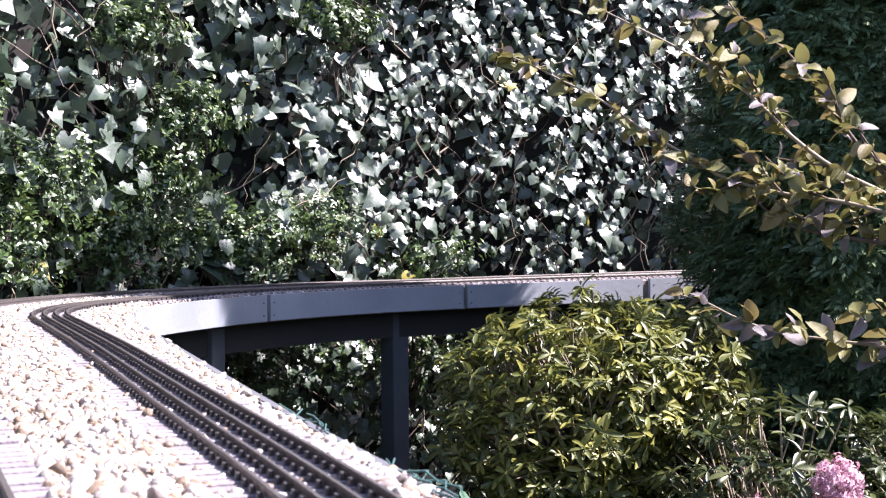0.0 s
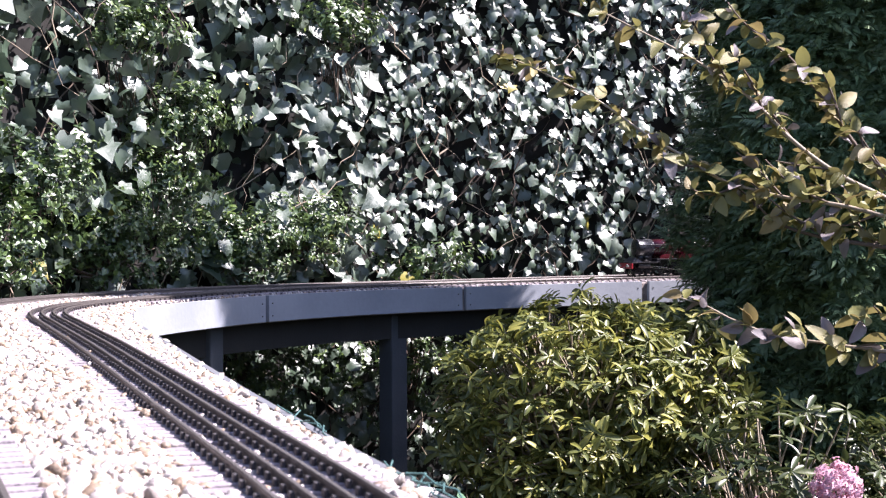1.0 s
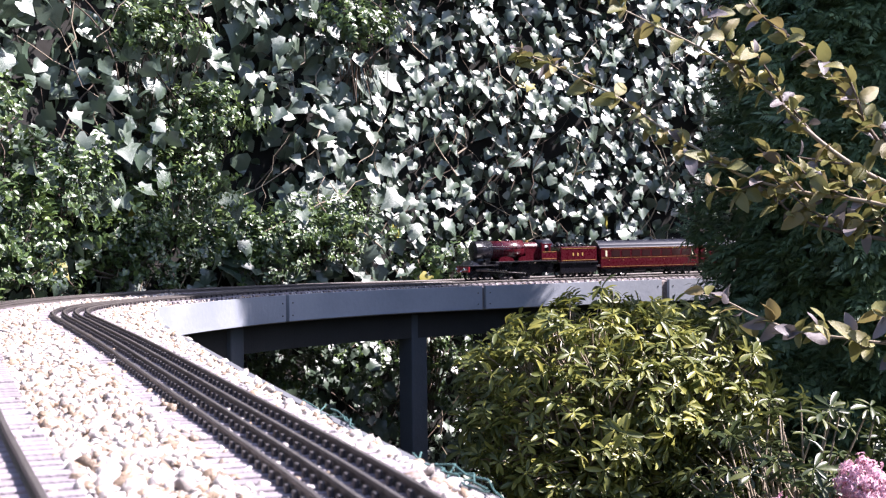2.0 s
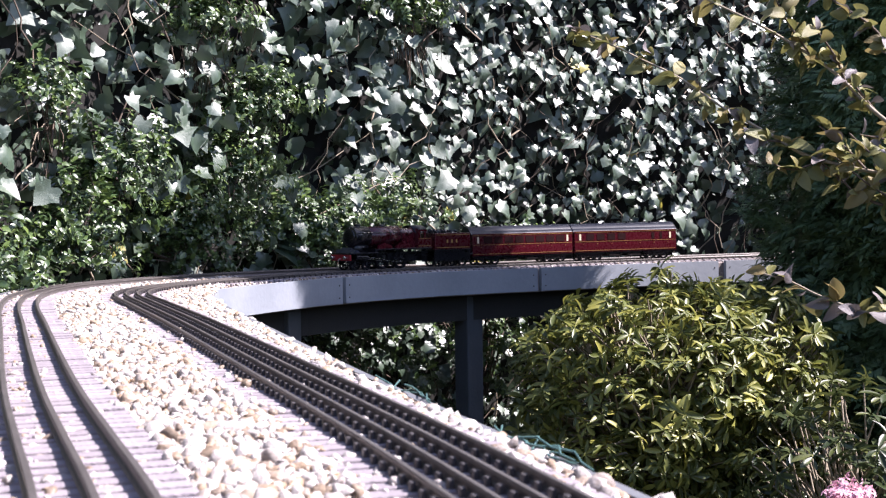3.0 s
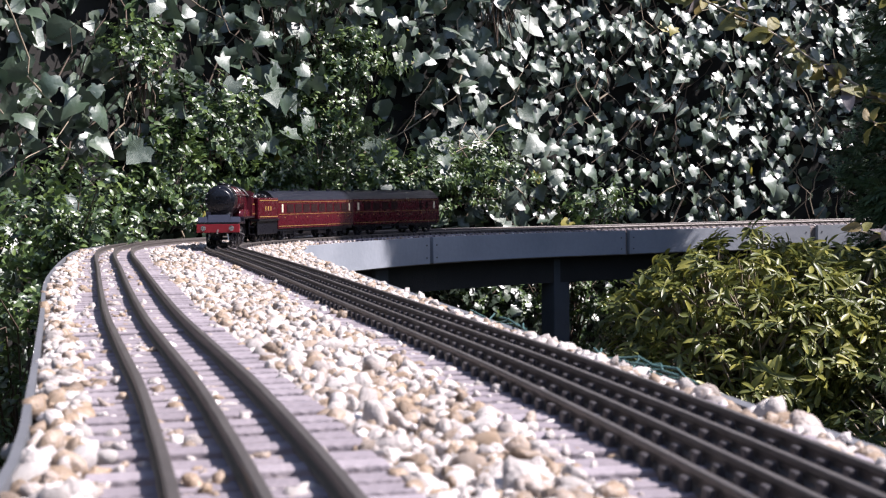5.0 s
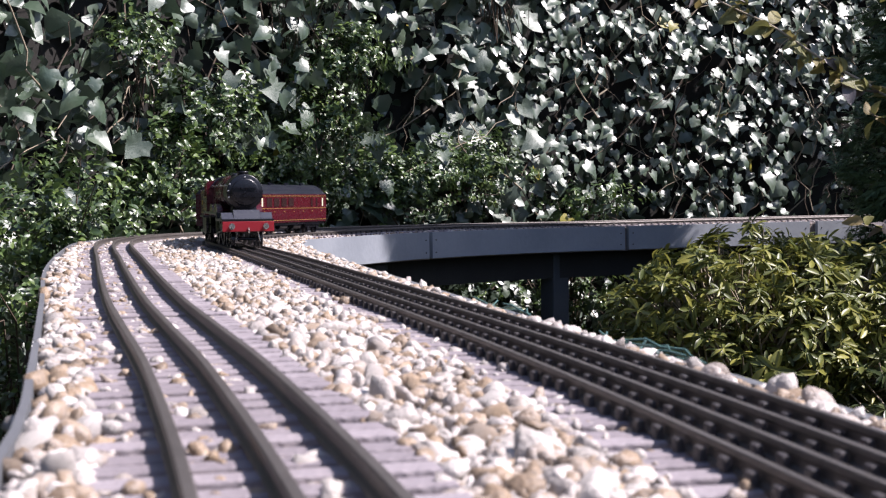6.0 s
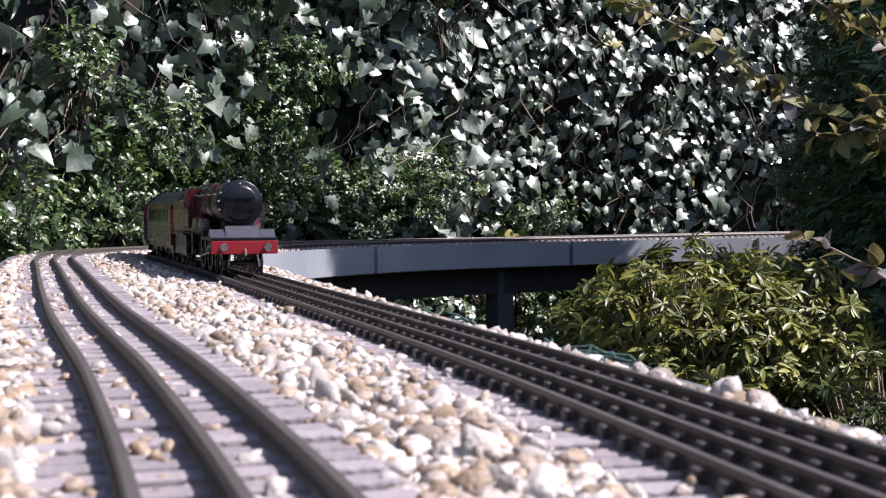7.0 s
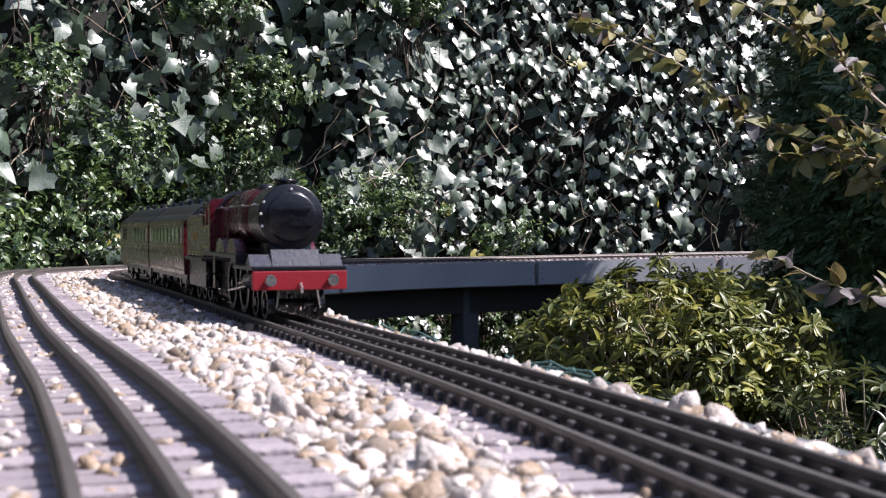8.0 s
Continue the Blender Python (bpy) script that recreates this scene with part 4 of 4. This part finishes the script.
def make_locomotive():
    """Express steam locomotive: y runs forward from the buffer beam at 0 back to the cab, z up from the rail top."""
    loco = tagged(new("model_locomotive"), "maroon model steam locomotive with black smokebox and red buffer beam", "model locomotive")
    L = -0.228
    bm = bmesh.new()
    box(bm, -0.0312, 0.0312, -0.075, 0.0, 0.0327, 0.0355, 0.0006)
    box(bm, -0.030, 0.030, L, -0.07, 0.0395, 0.0425, 0.0006)
    box(bm, -0.0305, 0.0305, -0.078, -0.068, 0.0335, 0.0425, 0.001)
    part("running_plate", bm, "black", loco, "black running plate")
    bm = bmesh.new()
    box(bm, -0.0312, 0.0312, -0.004, 0.0, 0.0200, 0.0325, 0.0006)
    beam = part("buffer_beam", bm, "beam_red", loco, "bright red buffer beam")
    buffers(loco, 0.0, 1)
    bm = bmesh.new()
    rod(bm, (0, 0, 0.024), (0, 0.006, 0.021), 0.0012, None, 8)
    rod(bm, (0, 0.006, 0.021), (0, 0.0055, 0.0185), 0.0010, None, 8)
    part("coupling_hook", bm, "steel", loco, "steel coupling hook")
    # sloping front platform, sky sheen put into its blue-grey colour, and frames
    bm = bmesh.new()
    for x0, x1, top in ((-0.0160, 0.0160, 0.0462), (-0.0308, -0.0165, 0.0430), (0.0165, 0.0308, 0.0430)):
        vs = [bm.verts.new(p) for p in ((x0, -0.010, 0.0352), (x1, -0.010, 0.0352), (x1, -0.017, top), (x0, -0.017, top), (x0, -0.030, 0.0352), (x1, -0.030, 0.0352))]
        for f in ((0, 1, 2, 3), (3, 2, 5, 4), (0, 3, 4), (1, 5, 2), (0, 4, 5, 1)):
            bm.faces.new([vs[i] for i in f])
    part("front_platform", bm, "platform_sheen", loco, "black sloping front plate, sky sheen put into its dark grey")
    bm = bmesh.new()
    lathe(bm, [(-0.0235, 0.003), (-0.0236, 0.0155), (-0.0240, 0.0165), (-0.0258, 0.0168), (-0.0260, 0.0172), (-0.0262, 0.0212), (-0.0266, 0.0219), (-0.0276, 0.0222), (-0.0282, 0.0222), (-0.066, 0.0222), (-0.066, 0.018)], "Y", 36, (0, 0, 0.0676))
    box(bm, -0.014, 0.014, -0.064, -0.030, 0.0353, 0.053)
    smoke = part("smokebox", bm, "black", loco, "black round smokebox", smooth=True)
    for z in (0.0624, 0.0728):
        bm = bmesh.new()
        box(bm, -0.013, 0.013, -0.0262, -0.0222, z - 0.0007, z + 0.0007)
        part("door_strap", bm, "black", smoke)
    for x, z in ((0.0185, 0.0776), (0.0205, 0.0696), (0.0198, 0.0616), (0.0, 0.0861)):
        bm = bmesh.new()
        bmesh.ops.create_uvsphere(bm, u_segments=8, v_segments=6, radius=0.0012, matrix=Matrix.Translation((x, -0.0262, z)))
        part("bracket", bm, "steel", smoke, "small bright lamp bracket")
    bm = bmesh.new()
    rod(bm, (0, -0.0205, 0.0676), (0, -0.024, 0.0676), 0.0012, None, 8)
    rod(bm, (0, -0.021, 0.0676), (0.006, -0.021, 0.0646), 0.0006, None, 6)
    part("door_handle", bm, "black", smoke, "black smokebox handle")
    bm = bmesh.new()
    lathe(bm, [(0.0865, 0.0085), (0.0892, 0.0068), (0.0912, 0.0066), (0.0918, 0.0076), (0.0935, 0.0074), (0.0935, 0.005)], "Z", 20, (0, -0.046, 0))
    part("chimney", bm, "black", loco, "short black chimney", smooth=True)
    bm = bmesh.new()
    lathe(bm, [(-0.066, 0.0205), (-0.120, 0.0208), (-0.150, 0.0222)], "Y", 32, (0, 0, 0.0681))
    boiler = part("boiler", bm, "maroon", loco, "glossy maroon boiler", smooth=True)
    for y in (-0.067, -0.093, -0.120, -0.149):
        bm = bmesh.new()
        r = 0.0211 if y > -0.13 else 0.0224
        lathe(bm, [(y - 0.0006, r), (y + 0.0006, r)], "Y", 32, (0, 0, 0.0681))
        part("boiler_band", bm, "black", boiler, "thin dark boiler band", smooth=True)
    bm = bmesh.new()
    box(bm, -0.0215, 0.0215, -0.188, -0.150, 0.043, 0.0845, 0.0)
    es = [e for e in bm.edges if abs(e.verts[0].co.y - e.verts[1].co.y) > 0.01 and e.verts[0].co.z > 0.075]
    bmesh.ops.bevel(bm, geom=es, offset=0.014, segments=6, affect="EDGES", profile=0.5)
    part("firebox", bm, "maroon", loco, "maroon firebox", smooth=False)
    bm = bmesh.new()
    lathe(bm, [(0.087, 0.0075), (0.0898, 0.006), (0.0918, 0.005), (0.0925, 0.002)], "Z", 18, (0, -0.112, 0))
    part("dome", bm, "black", loco, "low black dome", smooth=True)
    bm = bmesh.new()
    rod(bm, (0.003, -0.165, 0.0835), (0.003, -0.165, 0.0895), 0.0016, None, 8)
    rod(bm, (-0.003, -0.165, 0.0835), (-0.003, -0.165, 0.0895), 0.0016, None, 8)
    part("safety_valves", bm, "gold", loco, "brass safety valves")
    # cab: sides with a window, front, roof
    for s in (-1, 1):
        bm = bmesh.new()
        x0, x1 = sorted((s * 0.0285, s * 0.0298))
        box(bm, x0, x1, L, -0.188, 0.0425, 0.063)
        box(bm, x0, x1, -0.196, -0.188, 0.063, 0.077)
        box(bm, x0, x1, -0.212, -0.206, 0.063, 0.077)
        box(bm, x0, x1, -0.215, -0.188, 0.077, 0.0805)
        side = part("cab_side", bm, "maroon", loco, "maroon cab side with window opening")
        strip_line(side, s * 0.0301, L + 0.002, -0.190, 0.0455, 0.0463)
        strip_line(side, s * 0.0301, L + 0.002, -0.190, 0.0612, 0.062)
    bm = bmesh.new()
    box(bm, -0.0285, 0.0285, -0.190, -0.188, 0.0425, 0.0832)
    part("cab_front", bm, "maroon", loco)
    bm = bmesh.new()
    rows = []
    for y in (-0.222, -0.184):
        rows.append([bm.verts.new((0.0315 * math.sin(a), y, 0.0515 + 0.0385 * math.cos(a))) for a in np.linspace(-0.95, 0.95, 13)])
    low = [[bm.verts.new(v.co - Vector((0, 0, 0.0014))) for v in r] for r in rows]
    for k in range(12):
        bm.faces.new((rows[0][k], rows[0][k + 1], rows[1][k + 1], rows[1][k]))
        bm.faces.new((low[0][k], low[0][k + 1], low[1][k + 1], low[1][k]))
        for r, q in zip(rows, low):
            bm.faces.new((r[k], r[k + 1], q[k + 1], q[k]))
    part("cab_roof", bm, "roof", loco, "dark arched cab roof", smooth=True)
    # splashers, handrails, steps, frames
    for s in (-1, 1):
        for yc in (-0.098, -0.148):
            bm = bmesh.new()
            arc = [(yc + 0.0205 * math.cos(a), 0.0405 + 0.013 * math.sin(a)) for a in np.linspace(0, math.pi, 12)]
            a = [bm.verts.new((s * 0.0215, y, z)) for y, z in arc]
            b = [bm.verts.new((s * 0.0285, y, z)) for y, z in arc]
            bm.faces.new(a)
            bm.faces.new(b)
            for k in range(len(arc)):
                bm.faces.new((a[k - 1], a[k], b[k], b[k - 1]))
            part("splasher", bm, "maroon", loco, "maroon wheel splasher")
        bm = bmesh.new()
        rod(bm, (s * 0.0215, -0.030, 0.0760), (s * 0.0232, -0.186, 0.0760), 0.0006, None, 6)
        for y in (-0.04, -0.085, -0.13, -0.175):
            rod(bm, (s * 0.0205, y, 0.0757), (s * 0.0232, y, 0.0762), 0.0009, None, 6)
        part("handrail", bm, "steel", loco, "thin steel handrail")
        bm = bmesh.new()
        box(bm, s * 0.0135 - 0.0008, s * 0.0135 + 0.0008, L, -0.006, 0.014, 0.034)
        part("frame", bm, "black", loco, "black side frame")
        bm = bmesh.new()
        rod(bm, (s * 0.0235, -0.020, 0.027), (s * 0.0235, -0.052, 0.025), 0.0055, None, 14)
        part("cylinder", bm, "black", loco, "black outside cylinder", smooth=False)
        bm = bmesh.new()
        rod(bm, (s * 0.0215, -0.052, 0.022), (s * 0.0215, -0.150, 0.014), 0.0011, None, 6)
        rod(bm, (s * 0.0225, -0.052, 0.026), (s * 0.0225, -0.1, 0.021), 0.0009, None, 6)
        part("connecting_rod", bm, "steel", loco, "bright steel rods")
        bm = bmesh.new()
        box(bm, s * 0.026 - 0.0035, s * 0.026 + 0.0035, -0.216, -0.206, 0.012, 0.0135)
        box(bm, s * 0.026 - 0.0035, s * 0.026 + 0.0035, -0.216, -0.206, 0.024, 0.0255)
        box(bm, s * 0.0225 - 0.0006, s * 0.0225 + 0.0006, -0.216, -0.206, 0.012, 0.04)
        part("cab_steps", bm, "black", loco, "black cab steps")
        bm = bmesh.new()
        rod(bm, (s * 0.0125, -0.006, 0.022), (s * 0.0145, -0.005, 0.008), 0.0010, 0.0008, 6)
        part("guard_iron", bm, "steel", loco, "bent steel guard iron")
    for y, r in ((-0.022, 0.0105), (-0.054, 0.0105), (-0.098, 0.0195), (-0.148, 0.0195)):
        wheelset(loco, y, r, spokes=10)
    return loco


def make_tender():
    t = tagged(new("model_tender"), "maroon lined model locomotive tender with coal", "model tender")
    bm = bmesh.new()
    box(bm, -0.029, 0.029, -0.100, -0.002, 0.034, 0.037, 0.0005)
    part("tender_frame", bm, "black", t, "black tender frame")
    bm = bmesh.new()
    box(bm, -0.0275, 0.0275, -0.098, -0.004, 0.037, 0.072, 0.0015)
    tank = part("tank", bm, "maroon", t, "maroon tender tank")
    for s in (-1, 1):
        for z in (0.0405, 0.0675):
            strip_line(tank, s * 0.0278, -0.094, -0.008, z, z + 0.0008)
        for k in range(3):
            strip_line(tank, s * 0.0278, -0.062 + k * 0.012, -0.0585 + k * 0.012, 0.051, 0.058, "gold", "small gold mark")
        bm = bmesh.new()
        box(bm, s * 0.024 - 0.0012, s * 0.024 + 0.0012, -0.098, -0.004, 0.012, 0.034, 0.0005)
        part("side_frame", bm, "black", t, "black side frame")
    rng = np.random.default_rng(6)
    mats = np.zeros((90, 4, 4))
    size = rng.uniform(0.005, 0.010, 90)
    mats[:, :3, :3] = random_turns(rng, 90) * size[:, None, None]
    mats[:, :3, 3] = np.c_[rng.uniform(-0.021, 0.021, 90), rng.uniform(-0.072, -0.008, 90), rng.uniform(0.071, 0.077, 90)]
    v, f = scatter(pebble(5, 1), mats)
    tagged(joined("coal", v, f, "black", t, "heap of black coal", smooth=False), kind="stuff")
    for y in (-0.020, -0.051, -0.082):
        wheelset(t, y, 0.0125, spokes=8)
    buffers(t, -0.100, -1)
    return t


def make_coach(label, glazed):
    c = tagged(new("model_coach"), label, "model coach")
    L = 0.262
    # body shell
    sec = [(-0.0285, 0.020), (-0.0292, 0.034), (-0.0290, 0.068), (0.0290, 0.068), (0.0292, 0.034), (0.0285, 0.020)]
    bm = bmesh.new()
    a = [bm.verts.new((x, -0.001, z)) for x, z in sec]
    b = [bm.verts.new((x, -L, z)) for x, z in sec]
    bm.faces.new(a)
    bm.faces.new(b)
    for k in range(len(sec)):
        bm.faces.new((a[k - 1], a[k], b[k], b[k - 1]))
    body = part("body", bm, "maroon", c, "glossy maroon coach body")
    bm = bmesh.new()
    arc = [(0.0302 * math.sin(t), 0.0405 + 0.0445 * math.cos(t) if abs(t) < 0.7 else 0.0672 + (0.0745 - 0.0672) * (1.2 - abs(t)) / 0.5) for t in np.linspace(-1.2, 1.2, 21)]
    r0, r1 = [bm.verts.new((x, 0.001, z)) for x, z in arc], [bm.verts.new((x, -L - 0.002, z)) for x, z in arc]
    bm.faces.new(r0)
    bm.faces.new(r1)
    for k in range(1, len(arc)):
        bm.faces.new((r0[k - 1], r0[k], r1[k], r1[k - 1]))
    bm.faces.new((r0[0], r0[-1], r1[-1], r1[0]))
    roof = part("roof", bm, "roof", c, "dark grey arched roof", smooth=False)
    for k in range(8):
        bm = bmesh.new()
        y = -0.025 - k * 0.030
        lathe(bm, [(0.0835, 0.0026), (0.0862, 0.0024), (0.0872, 0.0030), (0.0880, 0.0012)], "Z", 10, (0.006 if k % 2 else -0.006, y, 0))
        part("ventilator", bm, "roof", roof)
    for s in (-1, 1):
        x = s * 0.0294
        for y0, y1 in glazed:
            bm = bmesh.new()
            box(bm, x - 0.0004, x + 0.0004, y0, y1, 0.0475, 0.0615)
            part("window", bm, "glass", c, "dark coach window")
        for z in (0.0235, 0.0438, 0.0648):
            strip_line(c, x, -L + 0.003, -0.003, z, z + 0.0005)
        for y in (-0.017, -L + 0.014):
            strip_line(c, x * 1.004, y, y + 0.0045, 0.0475, 0.0615, "cream", "cream destination plate")
        for y in np.linspace(-L + 0.022, -0.022, 7):
            bm = bmesh.new()
            rod(bm, (x, y, 0.0385), (x + s * 0.0012, y, 0.0385), 0.0008, None, 6)
            part("door_handle", bm, "gold", c, "brass door handle")
        bm = bmesh.new()
        box(bm, s * 0.025 - 0.001, s * 0.025 + 0.001, -L + 0.002, -0.002, 0.0155, 0.021)
        part("solebar", bm, "black", c, "black solebar")
        for y in (-0.105, -0.157):
            bm = bmesh.new()
            rod(bm, (s * 0.018, y - 0.014, 0.013), (s * 0.018, y + 0.014, 0.013), 0.005, None, 12)
            part("underframe_tank", bm, "black", c, "black gas tank")
    for y in (-0.0005, -L - 0.0035):
        bm = bmesh.new()
        box(bm, -0.0115, 0.0115, y, y + 0.004, 0.020, 0.072, 0.001)
        part("corridor_end", bm, "black", c, "black corridor connection")
    for yc in (-0.045, -L + 0.045):
        for s in (-1, 1):
            bm = bmesh.new()
            box(bm, s * 0.0215 - 0.0012, s * 0.0215 + 0.0012, yc - 0.028, yc + 0.028, 0.010, 0.016, 0.0006)
            for y in (yc - 0.018, yc + 0.018):
                box(bm, s * 0.0215 - 0.0022, s * 0.0215 + 0.0022, y - 0.004, y + 0.004, 0.007, 0.015, 0.0006)
            part("bogie_frame", bm, "black", c, "black bogie side frame")
        for y in (yc - 0.018, yc + 0.018):
            wheelset(c, y, 0.0108, spokes=6)
    return c


# ---- building the place ----
make_ground()
make_wall()
make_shade_hedges()
deck = make_deck()
bridge = make_bridge()
loco = make_locomotive()
tender = make_tender()
coach_a = make_coach("maroon model railway coach with a long row of windows", [(-0.238 + k * 0.0268, -0.238 + k * 0.0268 + 0.0215) for k in range(8)])
coach_b = make_coach("maroon model brake coach with few windows at the tail", [(-0.130 + k * 0.0268, -0.130 + k * 0.0268 + 0.0190) for k in range(4)] + [(-0.205, -0.198), (-0.225, -0.2195)])
make_conifer()
make_rosette_shrub("evergreen_shrub", "rounded evergreen shrub with yellow-green leaf rosettes", [((0.97, 2.23, -0.205), (0.23, 0.20, 0.205), 0.75), ((1.11, 2.22, -0.215), (0.20, 0.18, 0.195), 0.5), ((0.98, 2.22, -0.46), (0.23, 0.2, 0.22), 0.16)], 41, 1750)
make_rosette_shrub("low_evergreen_shrub", "low evergreen shrub, its shade put into darker leaf greens", [((1.20, 1.95, -0.34), (0.20, 0.17, 0.19), 0.5), ((1.42, 1.82, -0.36), (0.2, 0.17, 0.2), 0.5)], 47, 520, "pieris_shade")
make_ivy()
make_small_shrub("cotoneaster_shrub", "fine-leaved green shrub beside the raised bed", [
    ((-0.17, 2.34, -0.02), (0.11, 0.13, 0.13), 0.40), ((-0.22, 2.1, -0.28), (0.12, 0.2, 0.24), 0.3), ((-0.01, 2.72, 0.10), (0.10, 0.04, 0.08), 0.16),
    ((0.07, 2.80, 0.22), (0.09, 0.03, 0.07), 0.14), ((-0.05, 2.68, 0.36), (0.06, 0.03, 0.05), 0.06)], 51, 0.0145, 900)
make_small_shrub("climbing_shrub", "green climbing shrub growing through the ivy", [
    ((0.20, 2.91, 0.10), (0.12, 0.03, 0.08), 0.16), ((0.36, 3.01, 0.37), (0.10, 0.03, 0.06), 0.11), ((0.48, 3.06, 0.10), (0.16, 0.03, 0.06), 0.22),
    ((0.68, 3.14, 0.13), (0.11, 0.03, 0.06), 0.12), ((0.25, 2.96, 0.55), (0.09, 0.03, 0.05), 0.07), ((0.31, 2.98, 0.22), (0.09, 0.03, 0.08), 0.10),
    ((0.76, 3.16, 0.62), (0.08, 0.03, 0.05), 0.09), ((1.0, 3.26, 0.05), (0.12, 0.03, 0.03), 0.05),
    ((0.95, 3.22, -0.2), (0.22, 0.05, 0.14), 0.18), ((0.5, 3.02, -0.2), (0.2, 0.04, 0.1), 0.16)], 61, 0.0135, 1300)
make_viburnum()
make_flower(0.965, 1.406, -0.186, 3)
make_flower(0.833, 1.367, -0.222, 4)
make_broad_leaf_plant()
make_netting()
make_bridge_stones()
make_track(LEFT_LINE, (-0.021, 0.0, 0.021), (-0.042, 0.042), 0.0066, 0.0033, "three-rail garden railway track with worn rails", False)
make_track(RIGHT_LINE, (-0.016, 0.0, 0.016, 0.032), (-0.042, 0.052), 0.0065, 0.0027, "four-rail model railway track running onto the bridge")
make_gravel(deck)

# ---- movement ----
RUN = curve_points(RIGHT_LINE, 0.005)
FRONT = [(0.0, 5.34), (1.0, 4.862), (2.3, 4.242), (2.5, 4.150), (3.0, 3.905), (3.5, 3.675), (4.0, 3.44), (4.5, 3.23), (5.0, 3.03), (6.5, 2.495), (7.0, 2.295), (7.5, 2.098), (8.0, 1.893)]


def run_at(t):
    """Distance of the engine's front along the line, measured from its camera end."""
    ts, ss = [a for a, _ in FRONT], [b for _, b in FRONT]
    k = max(i for i in range(len(ts) - 1) if ts[i] <= t) if t > 0 else 0
    def slope(i):
        if i == 0 or i == len(ts) - 1:
            j = min(i, len(ts) - 2)
            return (ss[j + 1] - ss[j]) / (ts[j + 1] - ts[j])
        return (ss[i + 1] - ss[i - 1]) / (ts[i + 1] - ts[i - 1])
    h = ts[k + 1] - ts[k]
    u = min(max((t - ts[k]) / h, 0), 1)
    return (2 * u**3 - 3 * u * u + 1) * ss[k] + (u**3 - 2 * u * u + u) * h * slope(k) + (-2 * u**3 + 3 * u * u) * ss[k + 1] + (u**3 - u * u) * h * slope(k + 1)


def on_line(s):
    i = s / 0.005
    k = int(min(max(i, 0), len(RUN) - 2))
    d = RUN[k + 1] - RUN[k]
    p = RUN[k] + d * (i - k) + np.array([d[1], -d[0]]) / np.linalg.norm(d) * 0.006
    return Vector((p[0], p[1], rise(p[0], p[1]) + 0.0100))


def vehicle_rows(behind, pivot_front, pivot_rear):
    rows = []
    for k in range(0, 81):
        t = k * 0.1
        s = run_at(t) + behind
        a, b = on_line(s + pivot_front), on_line(s + pivot_rear)
        way = (a - b).normalized()
        m = Matrix.Translation(a + way * pivot_front) @ way.to_track_quat("Y", "Z").to_matrix().to_4x4()
        rows.append((t, m))
    return rows


def motions():
    for thing, behind, pf, pr in ((loco, 0.0, 0.045, 0.165), (tender, 0.236, 0.02, 0.082), (coach_a, 0.344, 0.045, 0.217), (coach_b, 0.612, 0.045, 0.217)):
        walk(thing, vehicle_rows(behind, pf, pr))
    start = run_at(0.0)
    for wheel, y, r in WHEELS:
        rows = []
        for k in range(0, 241):
            t = k / 30
            a = -(start - run_at(t)) / r
            rows.append((t, Matrix.Translation((0, y, r)) @ Matrix.Rotation(a % (2 * math.pi), 4, "X")))
        walk(wheel, rows)


motions()
